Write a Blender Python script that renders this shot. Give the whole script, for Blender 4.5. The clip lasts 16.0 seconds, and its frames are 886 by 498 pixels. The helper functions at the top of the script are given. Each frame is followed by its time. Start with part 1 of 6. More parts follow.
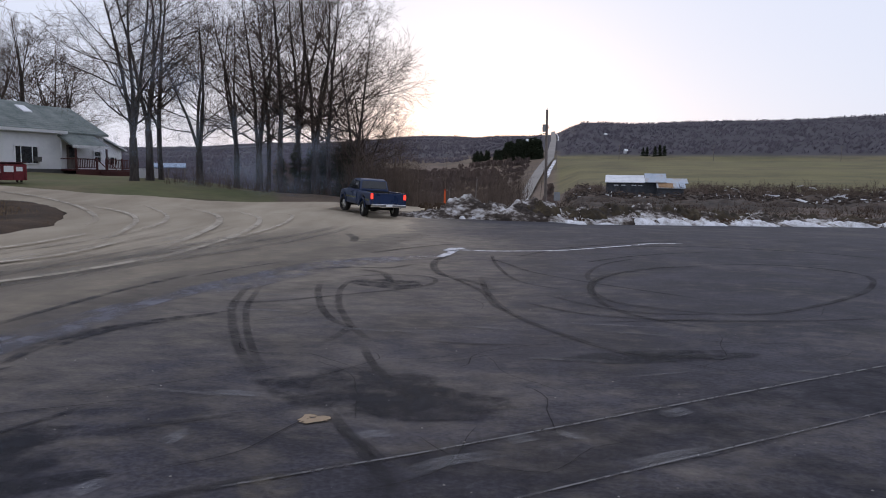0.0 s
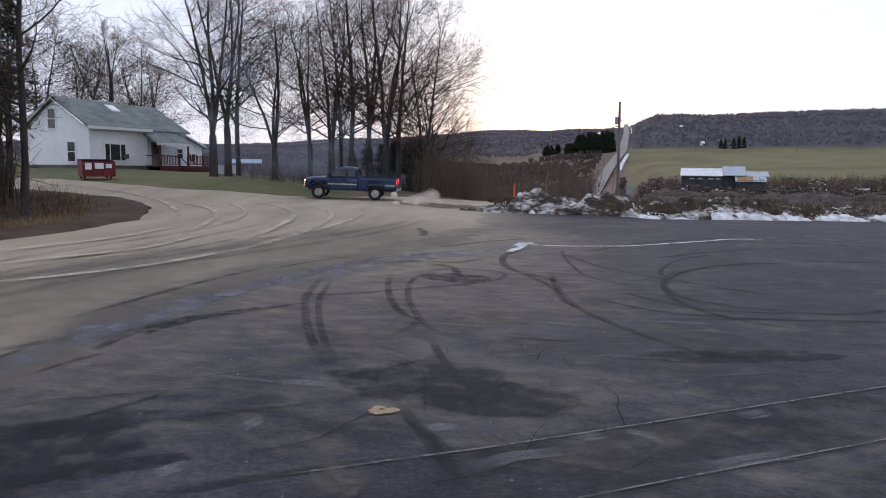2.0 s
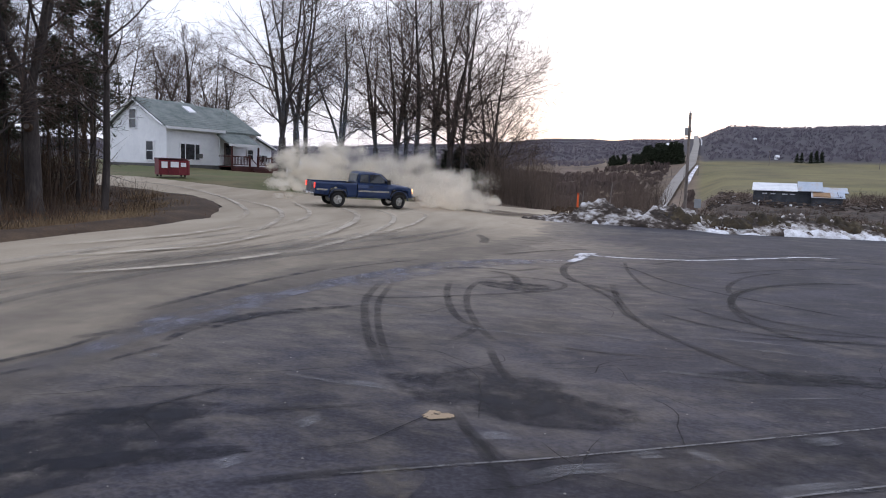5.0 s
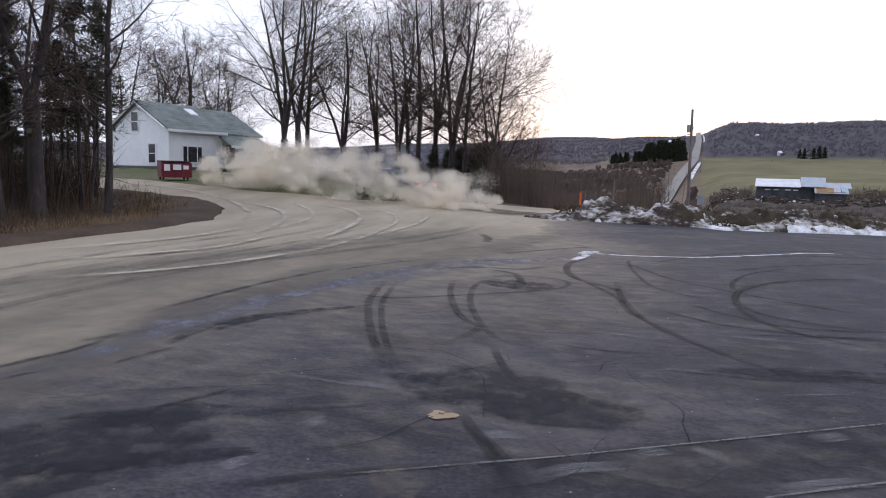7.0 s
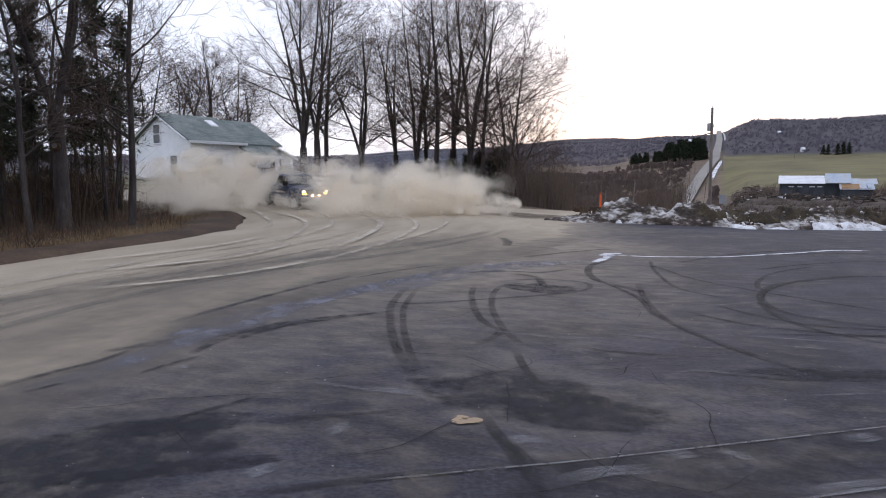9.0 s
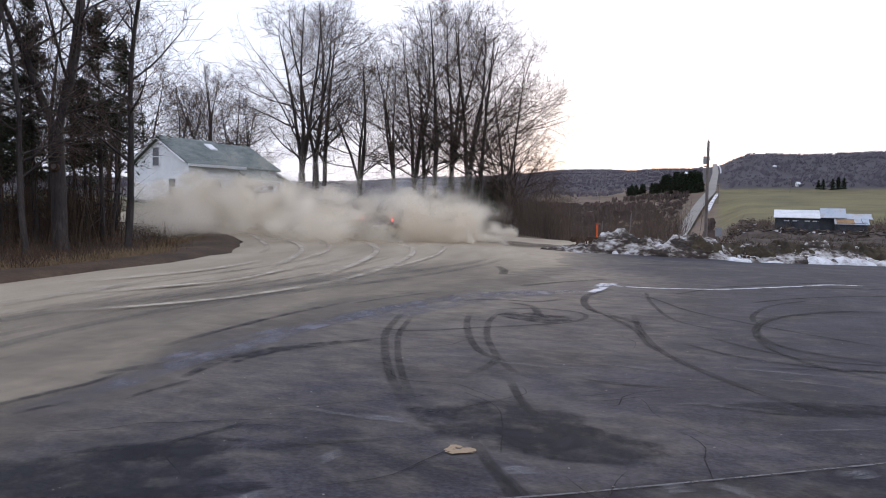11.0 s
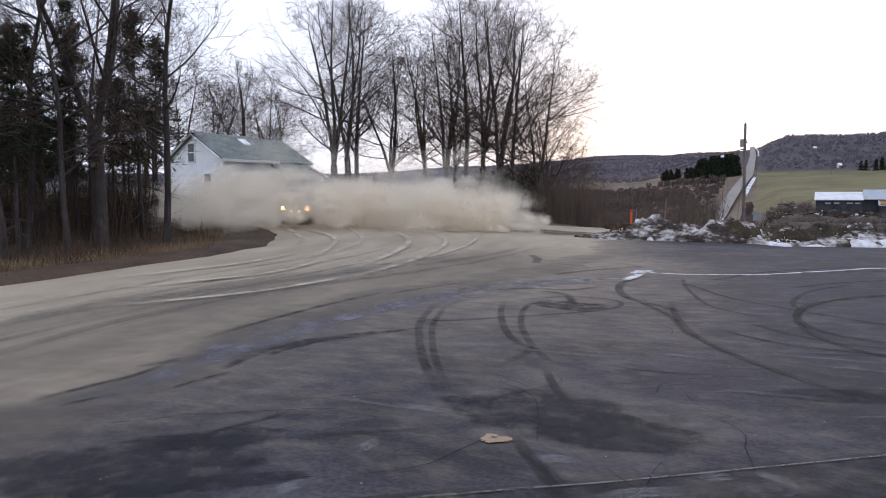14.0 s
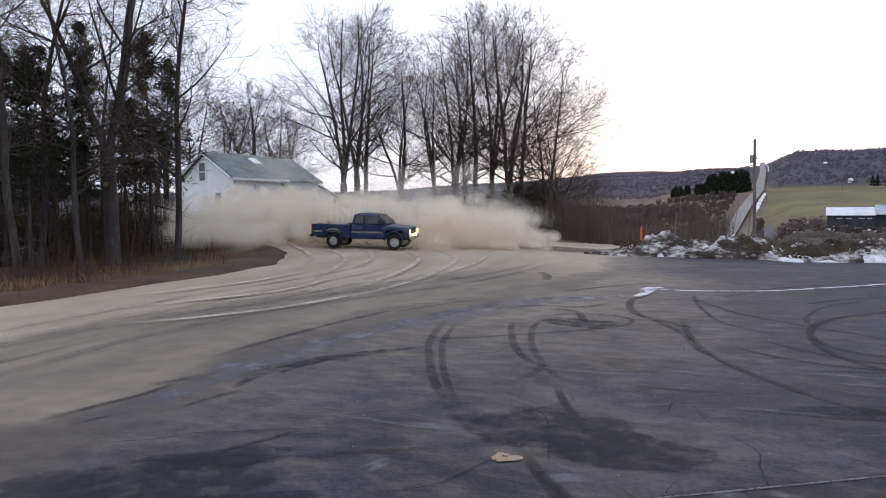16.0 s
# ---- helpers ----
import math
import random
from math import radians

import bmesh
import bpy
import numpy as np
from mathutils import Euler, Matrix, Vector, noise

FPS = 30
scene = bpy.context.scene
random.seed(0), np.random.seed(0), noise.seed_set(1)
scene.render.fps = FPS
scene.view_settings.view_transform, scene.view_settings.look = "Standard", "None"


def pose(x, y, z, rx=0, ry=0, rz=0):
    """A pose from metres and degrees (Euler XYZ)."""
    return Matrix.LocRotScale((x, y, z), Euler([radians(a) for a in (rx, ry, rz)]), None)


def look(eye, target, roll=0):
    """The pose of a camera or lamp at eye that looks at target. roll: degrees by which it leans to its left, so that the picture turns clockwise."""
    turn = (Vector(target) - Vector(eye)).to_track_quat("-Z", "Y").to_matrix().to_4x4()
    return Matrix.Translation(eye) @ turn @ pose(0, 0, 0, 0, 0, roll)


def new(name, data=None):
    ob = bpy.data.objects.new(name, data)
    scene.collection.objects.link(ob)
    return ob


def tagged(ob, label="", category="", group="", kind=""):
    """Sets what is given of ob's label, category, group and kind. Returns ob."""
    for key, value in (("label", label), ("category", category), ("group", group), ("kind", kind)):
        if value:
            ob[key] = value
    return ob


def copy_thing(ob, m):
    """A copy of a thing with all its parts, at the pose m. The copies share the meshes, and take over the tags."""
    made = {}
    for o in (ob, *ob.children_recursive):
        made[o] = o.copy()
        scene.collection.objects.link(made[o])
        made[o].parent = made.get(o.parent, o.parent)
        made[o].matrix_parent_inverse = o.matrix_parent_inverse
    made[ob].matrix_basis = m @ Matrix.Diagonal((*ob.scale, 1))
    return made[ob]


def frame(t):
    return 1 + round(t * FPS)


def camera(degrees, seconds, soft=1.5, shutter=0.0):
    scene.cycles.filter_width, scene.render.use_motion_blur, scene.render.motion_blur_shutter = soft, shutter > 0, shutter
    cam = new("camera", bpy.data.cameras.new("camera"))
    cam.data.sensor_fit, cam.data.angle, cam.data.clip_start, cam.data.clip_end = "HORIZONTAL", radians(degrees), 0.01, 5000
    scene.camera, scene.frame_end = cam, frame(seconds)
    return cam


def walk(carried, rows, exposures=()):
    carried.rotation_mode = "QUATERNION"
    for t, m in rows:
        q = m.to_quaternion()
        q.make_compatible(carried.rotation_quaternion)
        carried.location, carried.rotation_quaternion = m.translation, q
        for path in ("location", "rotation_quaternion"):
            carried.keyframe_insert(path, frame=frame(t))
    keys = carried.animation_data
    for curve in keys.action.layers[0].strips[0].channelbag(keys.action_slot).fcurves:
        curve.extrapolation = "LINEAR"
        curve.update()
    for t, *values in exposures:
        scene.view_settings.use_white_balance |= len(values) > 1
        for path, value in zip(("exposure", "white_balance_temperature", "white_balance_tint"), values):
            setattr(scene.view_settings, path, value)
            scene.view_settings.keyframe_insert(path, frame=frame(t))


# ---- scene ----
# A hand-held camera on one spot of a tarred lot, turning to follow a pickup truck.
cam = camera(65.0, 16.0, soft=1.0)
PATH = [
    (0.0, 0.57, -5.94, -0.84), (0.5, 0.64, -6.68, -0.71), (1.0, 2.37, -7.09, -1.03), (1.5, 3.48, -6.76, -0.88),
    (2.0, 6.25, -6.46, -0.52), (2.5, 9.32, -6.82, -0.77), (3.0, 11.98, -6.49, -1.18), (3.5, 13.08, -6.26, -1.41),
    (4.0, 13.10, -5.72, -1.66), (4.2, 12.53, -5.89, -1.94), (6.3, 10.94, -6.07, -1.96), (6.5, 10.91, -5.84,
    -1.88), (7.0, 11.60, -6.07, -1.41), (7.5, 12.14, -6.08, -0.87), (8.0, 12.88, -5.92, -0.75), (8.5, 13.31,
    -5.63, -0.12), (9.0, 13.14, -5.69, -0.08), (9.2, 13.06, -6.25, -0.00), (11.3, 13.06, -3.26, -1.34), (11.5,
    13.68, -3.27, -0.85), (12.0, 13.04, -3.79, -1.28), (12.5, 12.42, -3.96, -1.36), (13.0, 12.97, -4.12, -1.39),
    (13.5, 13.88, -5.03, -0.37), (14.0, 15.54, -4.29, 0.04), (14.5, 15.74, -2.55, 0.07), (15.0, 16.21, -2.66,
    0.03), (15.5, 16.59, -2.56, 0.42), (16.0, 16.30, -2.85, 0.35)]
walk(cam, [(t, pose(0, 0, 2.1, 90 + p, r, y)) for t, y, p, r in PATH],
     exposures=[(0.0, 0.15), (1.0, 0.22), (1.5, 0.28), (2.5, 0.55), (3.5, 0.66), (4.2, 0.7), (6.3, 0.62), (16.0, 0.6)])

# ---- light: dusk, the sun just gone behind the far hill ----
world = bpy.data.worlds.new("dusk_sky")
scene.world = world
world.use_nodes = True
wn, wl = world.node_tree.nodes, world.node_tree.links
wn.clear()
sky = wn.new("ShaderNodeTexSky")
sky.sky_type, sky.sun_disc = "NISHITA", False
sky.sun_elevation, sky.sun_rotation = radians(4.0), radians(2.0)
sky.air_density, sky.dust_density, sky.ozone_density = 1.0, 2.0, 2.0
haze = wn.new("ShaderNodeMix")
haze.data_type = "RGBA"
haze.inputs["Factor"].default_value = 0.82
haze.inputs["B"].default_value = (6.4, 6.8, 8.3, 1)
back = wn.new("ShaderNodeBackground")
back.inputs["Strength"].default_value = 0.12
wout = wn.new("ShaderNodeOutputWorld")
wl.new(sky.outputs["Color"], haze.inputs["A"])
wl.new(haze.outputs["Result"], back.inputs["Color"])
wl.new(back.outputs[0], wout.inputs[0])
sun = new("sun", bpy.data.lights.new("sun", "SUN"))
sun.data.energy, sun.data.angle, sun.data.color = 0.5 * 0.6, radians(14), (1.0, 0.8, 0.62)
sun.matrix_world = look((0, 300, 21), (0, 0, 0))

# ---- lie of the land ----
RINGS = [0, 28, 38, 48, 62, 90, 135, 230, 430, 900, 1500]
PROFILES = [
    (-180, [0, 0, 0, 0, 0, 0, 0, 2, 8, 30, 45]),
    (-60, [0, 0, 0, 0, -0.3, -0.8, -1, 2, 10, 50, 60]),
    (-40, [0, 0, -0.3, -0.5, -0.6, -0.9, -1.1, 2.6, 13.5, 74, 76]),
    (-11, [0, 0, -0.3, -0.5, -0.6, -0.9, -1.1, 2.6, 13.5, 72, 74]),
    (-8, [0, 0, -0.1, -0.3, -0.5, -1.6, -3.5, -2.5, 13.5, 57, 57]),
    (-5, [0, 0, 0, -0.2, -0.8, -2.2, -4.5, -6.5, 12, 54, 82]),
    (1, [0, 0, 0.1, 0, -1.5, -5, -6, -5, 8, 42, 88]),
    (12, [0, 0.1, 0.4, 0.8, 0.6, -3, -5, -3, 8, 35, 68]),
    (24, [0, 0.2, 0.6, 1.4, 1.8, 0.4, -1, 1, 9, 28, 50]),
    (33, [0, 0.2, 0.6, 1.35, 2.05, 2.4, 3, 4.5, 10, 28, 45]),
    (45, [0, 0.15, 0.5, 1, 1.8, 2.5, 3, 4.5, 10, 28, 40]),
    (80, [0, 0, 0.2, 0.4, 0.6, 1, 1, 3, 8, 28, 40]),
    (180, [0, 0, 0, 0, 0, 0, 0, 2, 8, 30, 45])]


def ground_z(x, y):
    """Height of the land: profiles by compass bearing, blended between bearings."""
    d, a = math.hypot(x, y), math.degrees(math.atan2(-x, y))
    for (a0, p0), (a1, p1) in zip(PROFILES, PROFILES[1:]):
        if a0 <= a <= a1:
            s = (a - a0) / (a1 - a0)
            s = s * s * (3 - 2 * s)
            return float((1 - s) * np.interp(d, RINGS, p0) + s * np.interp(d, RINGS, p1))
    return 0.0


# ---- materials ----
def surface(name, colors, scale=4.0, fine=40.0, rough=0.8, bump=0.2, metal=0.0, stretch=(1, 1, 1), rand=0.0, spec=0.3, vary=0.5):
    """A surface of several tones: broad blotches, fine grain, and relief."""
    m = bpy.data.materials.new(name)
    m.use_nodes = True
    n, l = m.node_tree.nodes, m.node_tree.links
    b = n["Principled BSDF"]
    b.inputs["Metallic"].default_value = metal
    b.inputs["Specular IOR Level"].default_value = spec
    co = n.new("ShaderNodeTexCoord")
    mp = n.new("ShaderNodeMapping")
    mp.inputs["Scale"].default_value = stretch
    l.new(co.outputs["Object"], mp.inputs["Vector"])
    big, small = n.new("ShaderNodeTexNoise"), n.new("ShaderNodeTexNoise")
    for t, s in ((big, scale), (small, fine)):
        t.inputs["Scale"].default_value, t.inputs["Detail"].default_value, t.inputs["Roughness"].default_value = s, 6, 0.6
        l.new(mp.outputs[0], t.inputs["Vector"])
    mix = n.new("ShaderNodeMath")
    mix.operation = "MULTIPLY_ADD"
    mix.inputs[1].default_value = vary
    l.new(small.outputs["Fac"], mix.inputs[0])
    half = n.new("ShaderNodeMath")
    half.operation = "MULTIPLY_ADD"
    half.inputs[1].default_value, half.inputs[2].default_value = 1.0, -vary / 2
    l.new(big.outputs["Fac"], half.inputs[0])
    l.new(half.outputs[0], mix.inputs[2])
    last = mix
    if rand:
        info, add = n.new("ShaderNodeObjectInfo"), n.new("ShaderNodeMath")
        add.operation = "MULTIPLY_ADD"
        add.inputs[1].default_value = rand
        l.new(info.outputs["Random"], add.inputs[0])
        l.new(last.outputs[0], add.inputs[2])
        last = add
    ramp = n.new("ShaderNodeValToRGB")
    e = ramp.color_ramp.elements
    lo, hi = 0.3, 0.7
    for i, c in enumerate(colors):
        p = lo + (hi - lo) * i / max(1, len(colors) - 1)
        if i < 2:
            e[i].position, e[i].color = p, (*c, 1)
        else:
            e.new(p).color = (*c, 1)
    l.new(last.outputs[0], ramp.inputs[0])
    l.new(ramp.outputs[0], b.inputs["Base Color"])
    rr = n.new("ShaderNodeMapRange")
    rr.inputs["To Min"].default_value, rr.inputs["To Max"].default_value = max(0.03, rough - 0.12), min(1, rough + 0.12)
    l.new(big.outputs["Fac"], rr.inputs["Value"])
    l.new(rr.outputs[0], b.inputs["Roughness"])
    if bump:
        bp = n.new("ShaderNodeBump")
        bp.inputs["Strength"].default_value, bp.inputs["Distance"].default_value = bump, 0.02
        l.new(small.outputs["Fac"], bp.inputs["Height"])
        l.new(bp.outputs[0], b.inputs["Normal"])
    return m


def glow(name, color, strength):
    m = bpy.data.materials.new(name)
    m.use_nodes = True
    b = m.node_tree.nodes["Principled BSDF"]
    b.inputs["Base Color"].default_value = (*color, 1)
    b.inputs["Emission Color"].default_value, b.inputs["Emission Strength"].default_value = (*color, 1), strength
    return m


def grain_mat(name, color, body=0.45):
    """Fine airborne grains that let light through."""
    m = bpy.data.materials.new(name)
    m.use_nodes = True
    n, l = m.node_tree.nodes, m.node_tree.links
    n.clear()
    d, tr, mx, o = n.new("ShaderNodeBsdfDiffuse"), n.new("ShaderNodeBsdfTranslucent"), n.new("ShaderNodeMixShader"), n.new("ShaderNodeOutputMaterial")
    d.inputs[0].default_value = tr.inputs[0].default_value = (*color, 1)
    tp, thin = n.new("ShaderNodeBsdfTransparent"), n.new("ShaderNodeMixShader")
    thin.inputs[0].default_value = body
    l.new(d.outputs[0], mx.inputs[1]), l.new(tr.outputs[0], mx.inputs[2])
    l.new(tp.outputs[0], thin.inputs[1]), l.new(mx.outputs[0], thin.inputs[2]), l.new(thin.outputs[0], o.inputs[0])
    return m


def thin_wood(name, colors, scale):
    """Bare far-off twigs: light comes through them, so that no side is in full shade."""
    m = bpy.data.materials.new(name)
    m.use_nodes = True
    n, l = m.node_tree.nodes, m.node_tree.links
    n.clear()
    co, t, ramp = n.new("ShaderNodeTexCoord"), n.new("ShaderNodeTexNoise"), n.new("ShaderNodeValToRGB")
    t.inputs["Scale"].default_value, t.inputs["Detail"].default_value = scale, 7
    for e, c, p in zip(ramp.color_ramp.elements, colors, (0.32, 0.68)):
        e.color, e.position = (*c, 1), p
    d, tr, mx, o = n.new("ShaderNodeBsdfDiffuse"), n.new("ShaderNodeBsdfTranslucent"), n.new("ShaderNodeMixShader"), n.new("ShaderNodeOutputMaterial")
    l.new(co.outputs["Object"], t.inputs["Vector"]), l.new(t.outputs["Fac"], ramp.inputs[0])
    l.new(ramp.outputs[0], d.inputs[0]), l.new(ramp.outputs[0], tr.inputs[0])
    l.new(d.outputs[0], mx.inputs[1]), l.new(tr.outputs[0], mx.inputs[2]), l.new(mx.outputs[0], o.inputs[0])
    return m


def patchy(name, colors, cover, scale=3.0, stretch=(1, 1, 1), rough=0.8, low=0.35, high=0.65):
    """A thin worn film (rubber, sealer, snow melt) with holes in it, edges fading by the mesh's own "wear" value."""
    m = surface(name, colors, scale=2.0, fine=30.0, rough=rough, bump=0.1)
    n, l = m.node_tree.nodes, m.node_tree.links
    b, out = n["Principled BSDF"], n["Material Output"]
    co, mp, t = n.new("ShaderNodeTexCoord"), n.new("ShaderNodeMapping"), n.new("ShaderNodeTexNoise")
    mp.inputs["Scale"].default_value = stretch
    t.inputs["Scale"].default_value, t.inputs["Detail"].default_value, t.inputs["Roughness"].default_value = scale, 8, 0.65
    l.new(co.outputs["Object"], mp.inputs[0]), l.new(mp.outputs[0], t.inputs["Vector"])
    at = n.new("ShaderNodeAttribute")
    at.attribute_name = "wear"
    r = n.new("ShaderNodeMapRange")
    r.inputs["From Min"].default_value, r.inputs["From Max"].default_value = low, high
    l.new(t.outputs["Fac"], r.inputs["Value"])
    mul, mul2 = n.new("ShaderNodeMath"), n.new("ShaderNodeMath")
    mul.operation = mul2.operation = "MULTIPLY"
    mul2.inputs[1].default_value = cover
    l.new(r.outputs[0], mul.inputs[0]), l.new(at.outputs["Fac"], mul.inputs[1]), l.new(mul.outputs[0], mul2.inputs[0])
    tp, mx = n.new("ShaderNodeBsdfTransparent"), n.new("ShaderNodeMixShader")
    l.new(mul2.outputs[0], mx.inputs[0]), l.new(tp.outputs[0], mx.inputs[1]), l.new(b.outputs[0], mx.inputs[2]), l.new(mx.outputs[0], out.inputs[0])
    return m


GRAVEL = [(0.262, 0.217, 0.16), (0.335, 0.282, 0.211), (0.405, 0.346, 0.265)]
M_GRAVEL = surface("gravel", GRAVEL, 0.5, 22, 0.95, 0.35, stretch=(1.3, 0.4, 1), vary=0.4)
M_EARTH = surface("bare_earth", [(0.03, 0.018, 0.011), (0.056, 0.035, 0.021), (0.1, 0.066, 0.04)], 0.6, 8, 0.95, 0.6)
M_BARK = surface("bark", [(0.025, 0.021, 0.02), (0.05, 0.042, 0.039), (0.088, 0.075, 0.069)], 3, 14, 0.95, 0.6, stretch=(1, 1, 0.25))
M_TWIG = surface("twigs", [(0.06, 0.042, 0.035), (0.12, 0.085, 0.07)], 1, 6, 0.9, 0)
M_NEEDLE = surface("needles", [(0.012, 0.017, 0.010), (0.026, 0.036, 0.018), (0.045, 0.052, 0.028)], 1.5, 8, 0.85, 0)
M_SNOW = surface("old_snow", [(0.30, 0.28, 0.27), (0.62, 0.62, 0.64), (0.82, 0.83, 0.86)], 2.5, 14, 0.7, 0.4)


def land_mat():
    """Lawn, brown meadow, hay field and leafless woods on one sheet, by the mesh's colour attribute."""
    m = surface("land", [(0.6,) * 3, (1.0,) * 3, (1.35,) * 3], 0.05, 1.2, 0.95, 0.3)
    n, l = m.node_tree.nodes, m.node_tree.links
    b = n["Principled BSDF"]
    ramp = b.inputs["Base Color"].links[0].from_node
    at, mx = n.new("ShaderNodeAttribute"), n.new("ShaderNodeMix")
    at.attribute_name = "cover"
    mx.data_type, mx.blend_type = "RGBA", "MULTIPLY"
    mx.inputs["Factor"].default_value = 1
    l.new(ramp.outputs[0], mx.inputs["A"]), l.new(at.outputs["Color"], mx.inputs["B"]), l.new(mx.outputs["Result"], b.inputs["Base Color"])
    return m


def lot_mat():
    """Worn tar, paler where grit has been dragged over it."""
    m = surface("tar", [(0.019, 0.0182, 0.0238), (0.035, 0.0335, 0.0432), (0.062, 0.0592, 0.0725)], 0.8, 26, 0.78, 0.35, stretch=(0.9, 1.1, 1), vary=0.8, spec=0.18)
    n, l = m.node_tree.nodes, m.node_tree.links
    b = n["Principled BSDF"]
    tar = b.inputs["Base Color"].links[0].from_node
    co, mp, t, ramp = n.new("ShaderNodeTexCoord"), n.new("ShaderNodeMapping"), n.new("ShaderNodeTexNoise"), n.new("ShaderNodeValToRGB")
    mp.inputs["Scale"].default_value = (0.8, 1.25, 1)
    mp.inputs["Rotation"].default_value = (0, 0, 0.25)
    t.inputs["Scale"].default_value, t.inputs["Detail"].default_value, t.inputs["Roughness"].default_value = 2.6, 10, 0.72
    l.new(co.outputs["Object"], mp.inputs[0]), l.new(mp.outputs[0], t.inputs["Vector"])
    at = n.new("ShaderNodeAttribute")
    at.attribute_name = "dust"
    add = n.new("ShaderNodeMath")
    add.operation = "MULTIPLY_ADD"
    add.inputs[1].default_value = 0.6
    l.new(t.outputs["Fac"], add.inputs[0]), l.new(at.outputs["Fac"], add.inputs[2])
    r = n.new("ShaderNodeMapRange")
    r.inputs["From Min"].default_value, r.inputs["From Max"].default_value = 0.318, 1.2
    l.new(add.outputs[0], r.inputs["Value"])
    mx = n.new("ShaderNodeMix")
    mx.data_type = "RGBA"
    g = n.new("ShaderNodeValToRGB")
    for e, c in zip(g.color_ramp.elements, (GRAVEL[0], GRAVEL[2])):
        e.color = (*c, 1)
    g.color_ramp.elements[0].position, g.color_ramp.elements[1].position = 0.3, 0.7
    l.new(t.outputs["Fac"], g.inputs[0])
    l.new(r.outputs[0], mx.inputs["Factor"]), l.new(tar.outputs[0], mx.inputs["A"]), l.new(g.outputs[0], mx.inputs["B"])
    l.new(mx.outputs["Result"], b.inputs["Base Color"])
    return m


# ---- mesh helpers ----
def mesh_of(name, verts, faces, material, smooth=False):
    me = bpy.data.meshes.new(name)
    me.from_pydata(verts, [], faces)
    for mt in (material if isinstance(material, (list, tuple)) else [material]):
        me.materials.append(mt)
    if smooth:
        me.polygons.foreach_set("use_smooth", [True] * len(me.polygons))
    me.update()
    return me


def value_attr(me, name, values, color=False):
    a = me.attributes.new(name, "FLOAT_COLOR" if color else "FLOAT", "POINT")
    a.data.foreach_set("color" if color else "value", np.asarray(values, dtype=np.float32).ravel())


def part(name, bm, material, parent, label="", smooth=False):
    me = bpy.data.meshes.new(name)
    bm.to_mesh(me)
    bm.free()
    me.materials.append(material)
    if smooth:
        me.polygons.foreach_set("use_smooth", [True] * len(me.polygons))
    ob = new(name, me)
    ob.parent = parent
    return tagged(ob, label) if label else ob


def thing(name, x, y, z, turn, label, category, group="", kind=""):
    ob = new(name)
    ob.matrix_world = pose(x, y, z, 0, 0, turn)
    ob.empty_display_size = 0.1
    return tagged(ob, label, category, group, kind)


def box(bm, x0, y0, z0, x1, y1, z1, bevel=0.0):
    ret = bmesh.ops.create_cube(bm, size=1)
    vs = ret["verts"]
    for v in vs:
        v.co = Vector(((x0 + x1) / 2 + v.co.x * (x1 - x0), (y0 + y1) / 2 + v.co.y * (y1 - y0), (z0 + z1) / 2 + v.co.z * (z1 - z0)))
    if bevel:
        es = list({e for v in vs for e in v.link_edges})
        bmesh.ops.bevel(bm, geom=es, offset=bevel, segments=2, affect="EDGES", profile=0.6)
    return bm


def boxes(*rows, bevel=0.0):
    bm = bmesh.new()
    for r in rows:
        box(bm, *r, bevel=bevel)
    return bm


def prism(bm, outline, x0, x1):
    """An outline of (y, z) pushed from x0 to x1."""
    a = [bm.verts.new((x0, y, z)) for y, z in outline]
    b = [bm.verts.new((x1, y, z)) for y, z in outline]
    n = len(outline)
    for i in range(n):
        bm.faces.new((a[i], a[(i + 1) % n], b[(i + 1) % n], b[i]))
    bm.faces.new(a[::-1]), bm.faces.new(b)
    bmesh.ops.recalc_face_normals(bm, faces=bm.faces)
    return bm


def tube(bm, pts, r0, r1, sides=8):
    rings = []
    for i, p in enumerate(pts):
        p = Vector(p)
        q = Vector(pts[min(i + 1, len(pts) - 1)]) - Vector(pts[max(i - 1, 0)])
        q.normalize()
        u = q.cross(Vector((0, 0, 1)) if abs(q.z) < 0.9 else Vector((1, 0, 0))).normalized()
        w = q.cross(u)
        r = r0 + (r1 - r0) * i / max(1, len(pts) - 1)
        rings.append([bm.verts.new(p + (u * math.cos(k * 2 * math.pi / sides) + w * math.sin(k * 2 * math.pi / sides)) * r) for k in range(sides)])
    for a, b in zip(rings, rings[1:]):
        for k in range(sides):
            bm.faces.new((a[k], a[(k + 1) % sides], b[(k + 1) % sides], b[k]))
    bm.faces.new(rings[0][::-1]), bm.faces.new(rings[-1])
    return bm


def wobble(x, y, s=1.0, seed=0.0):
    return noise.noise(Vector((x * s, y * s, seed)))


# ---- ground: one sheet to the horizon ----
def lerp3(a, b, s):
    return tuple(p + (q - p) * s for p, q in zip(a, b))


# WOODS carries a bluish tint for the haze over the far hills
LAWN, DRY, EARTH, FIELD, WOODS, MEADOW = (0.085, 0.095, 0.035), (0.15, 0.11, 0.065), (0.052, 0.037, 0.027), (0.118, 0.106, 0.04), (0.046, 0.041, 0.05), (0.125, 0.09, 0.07)


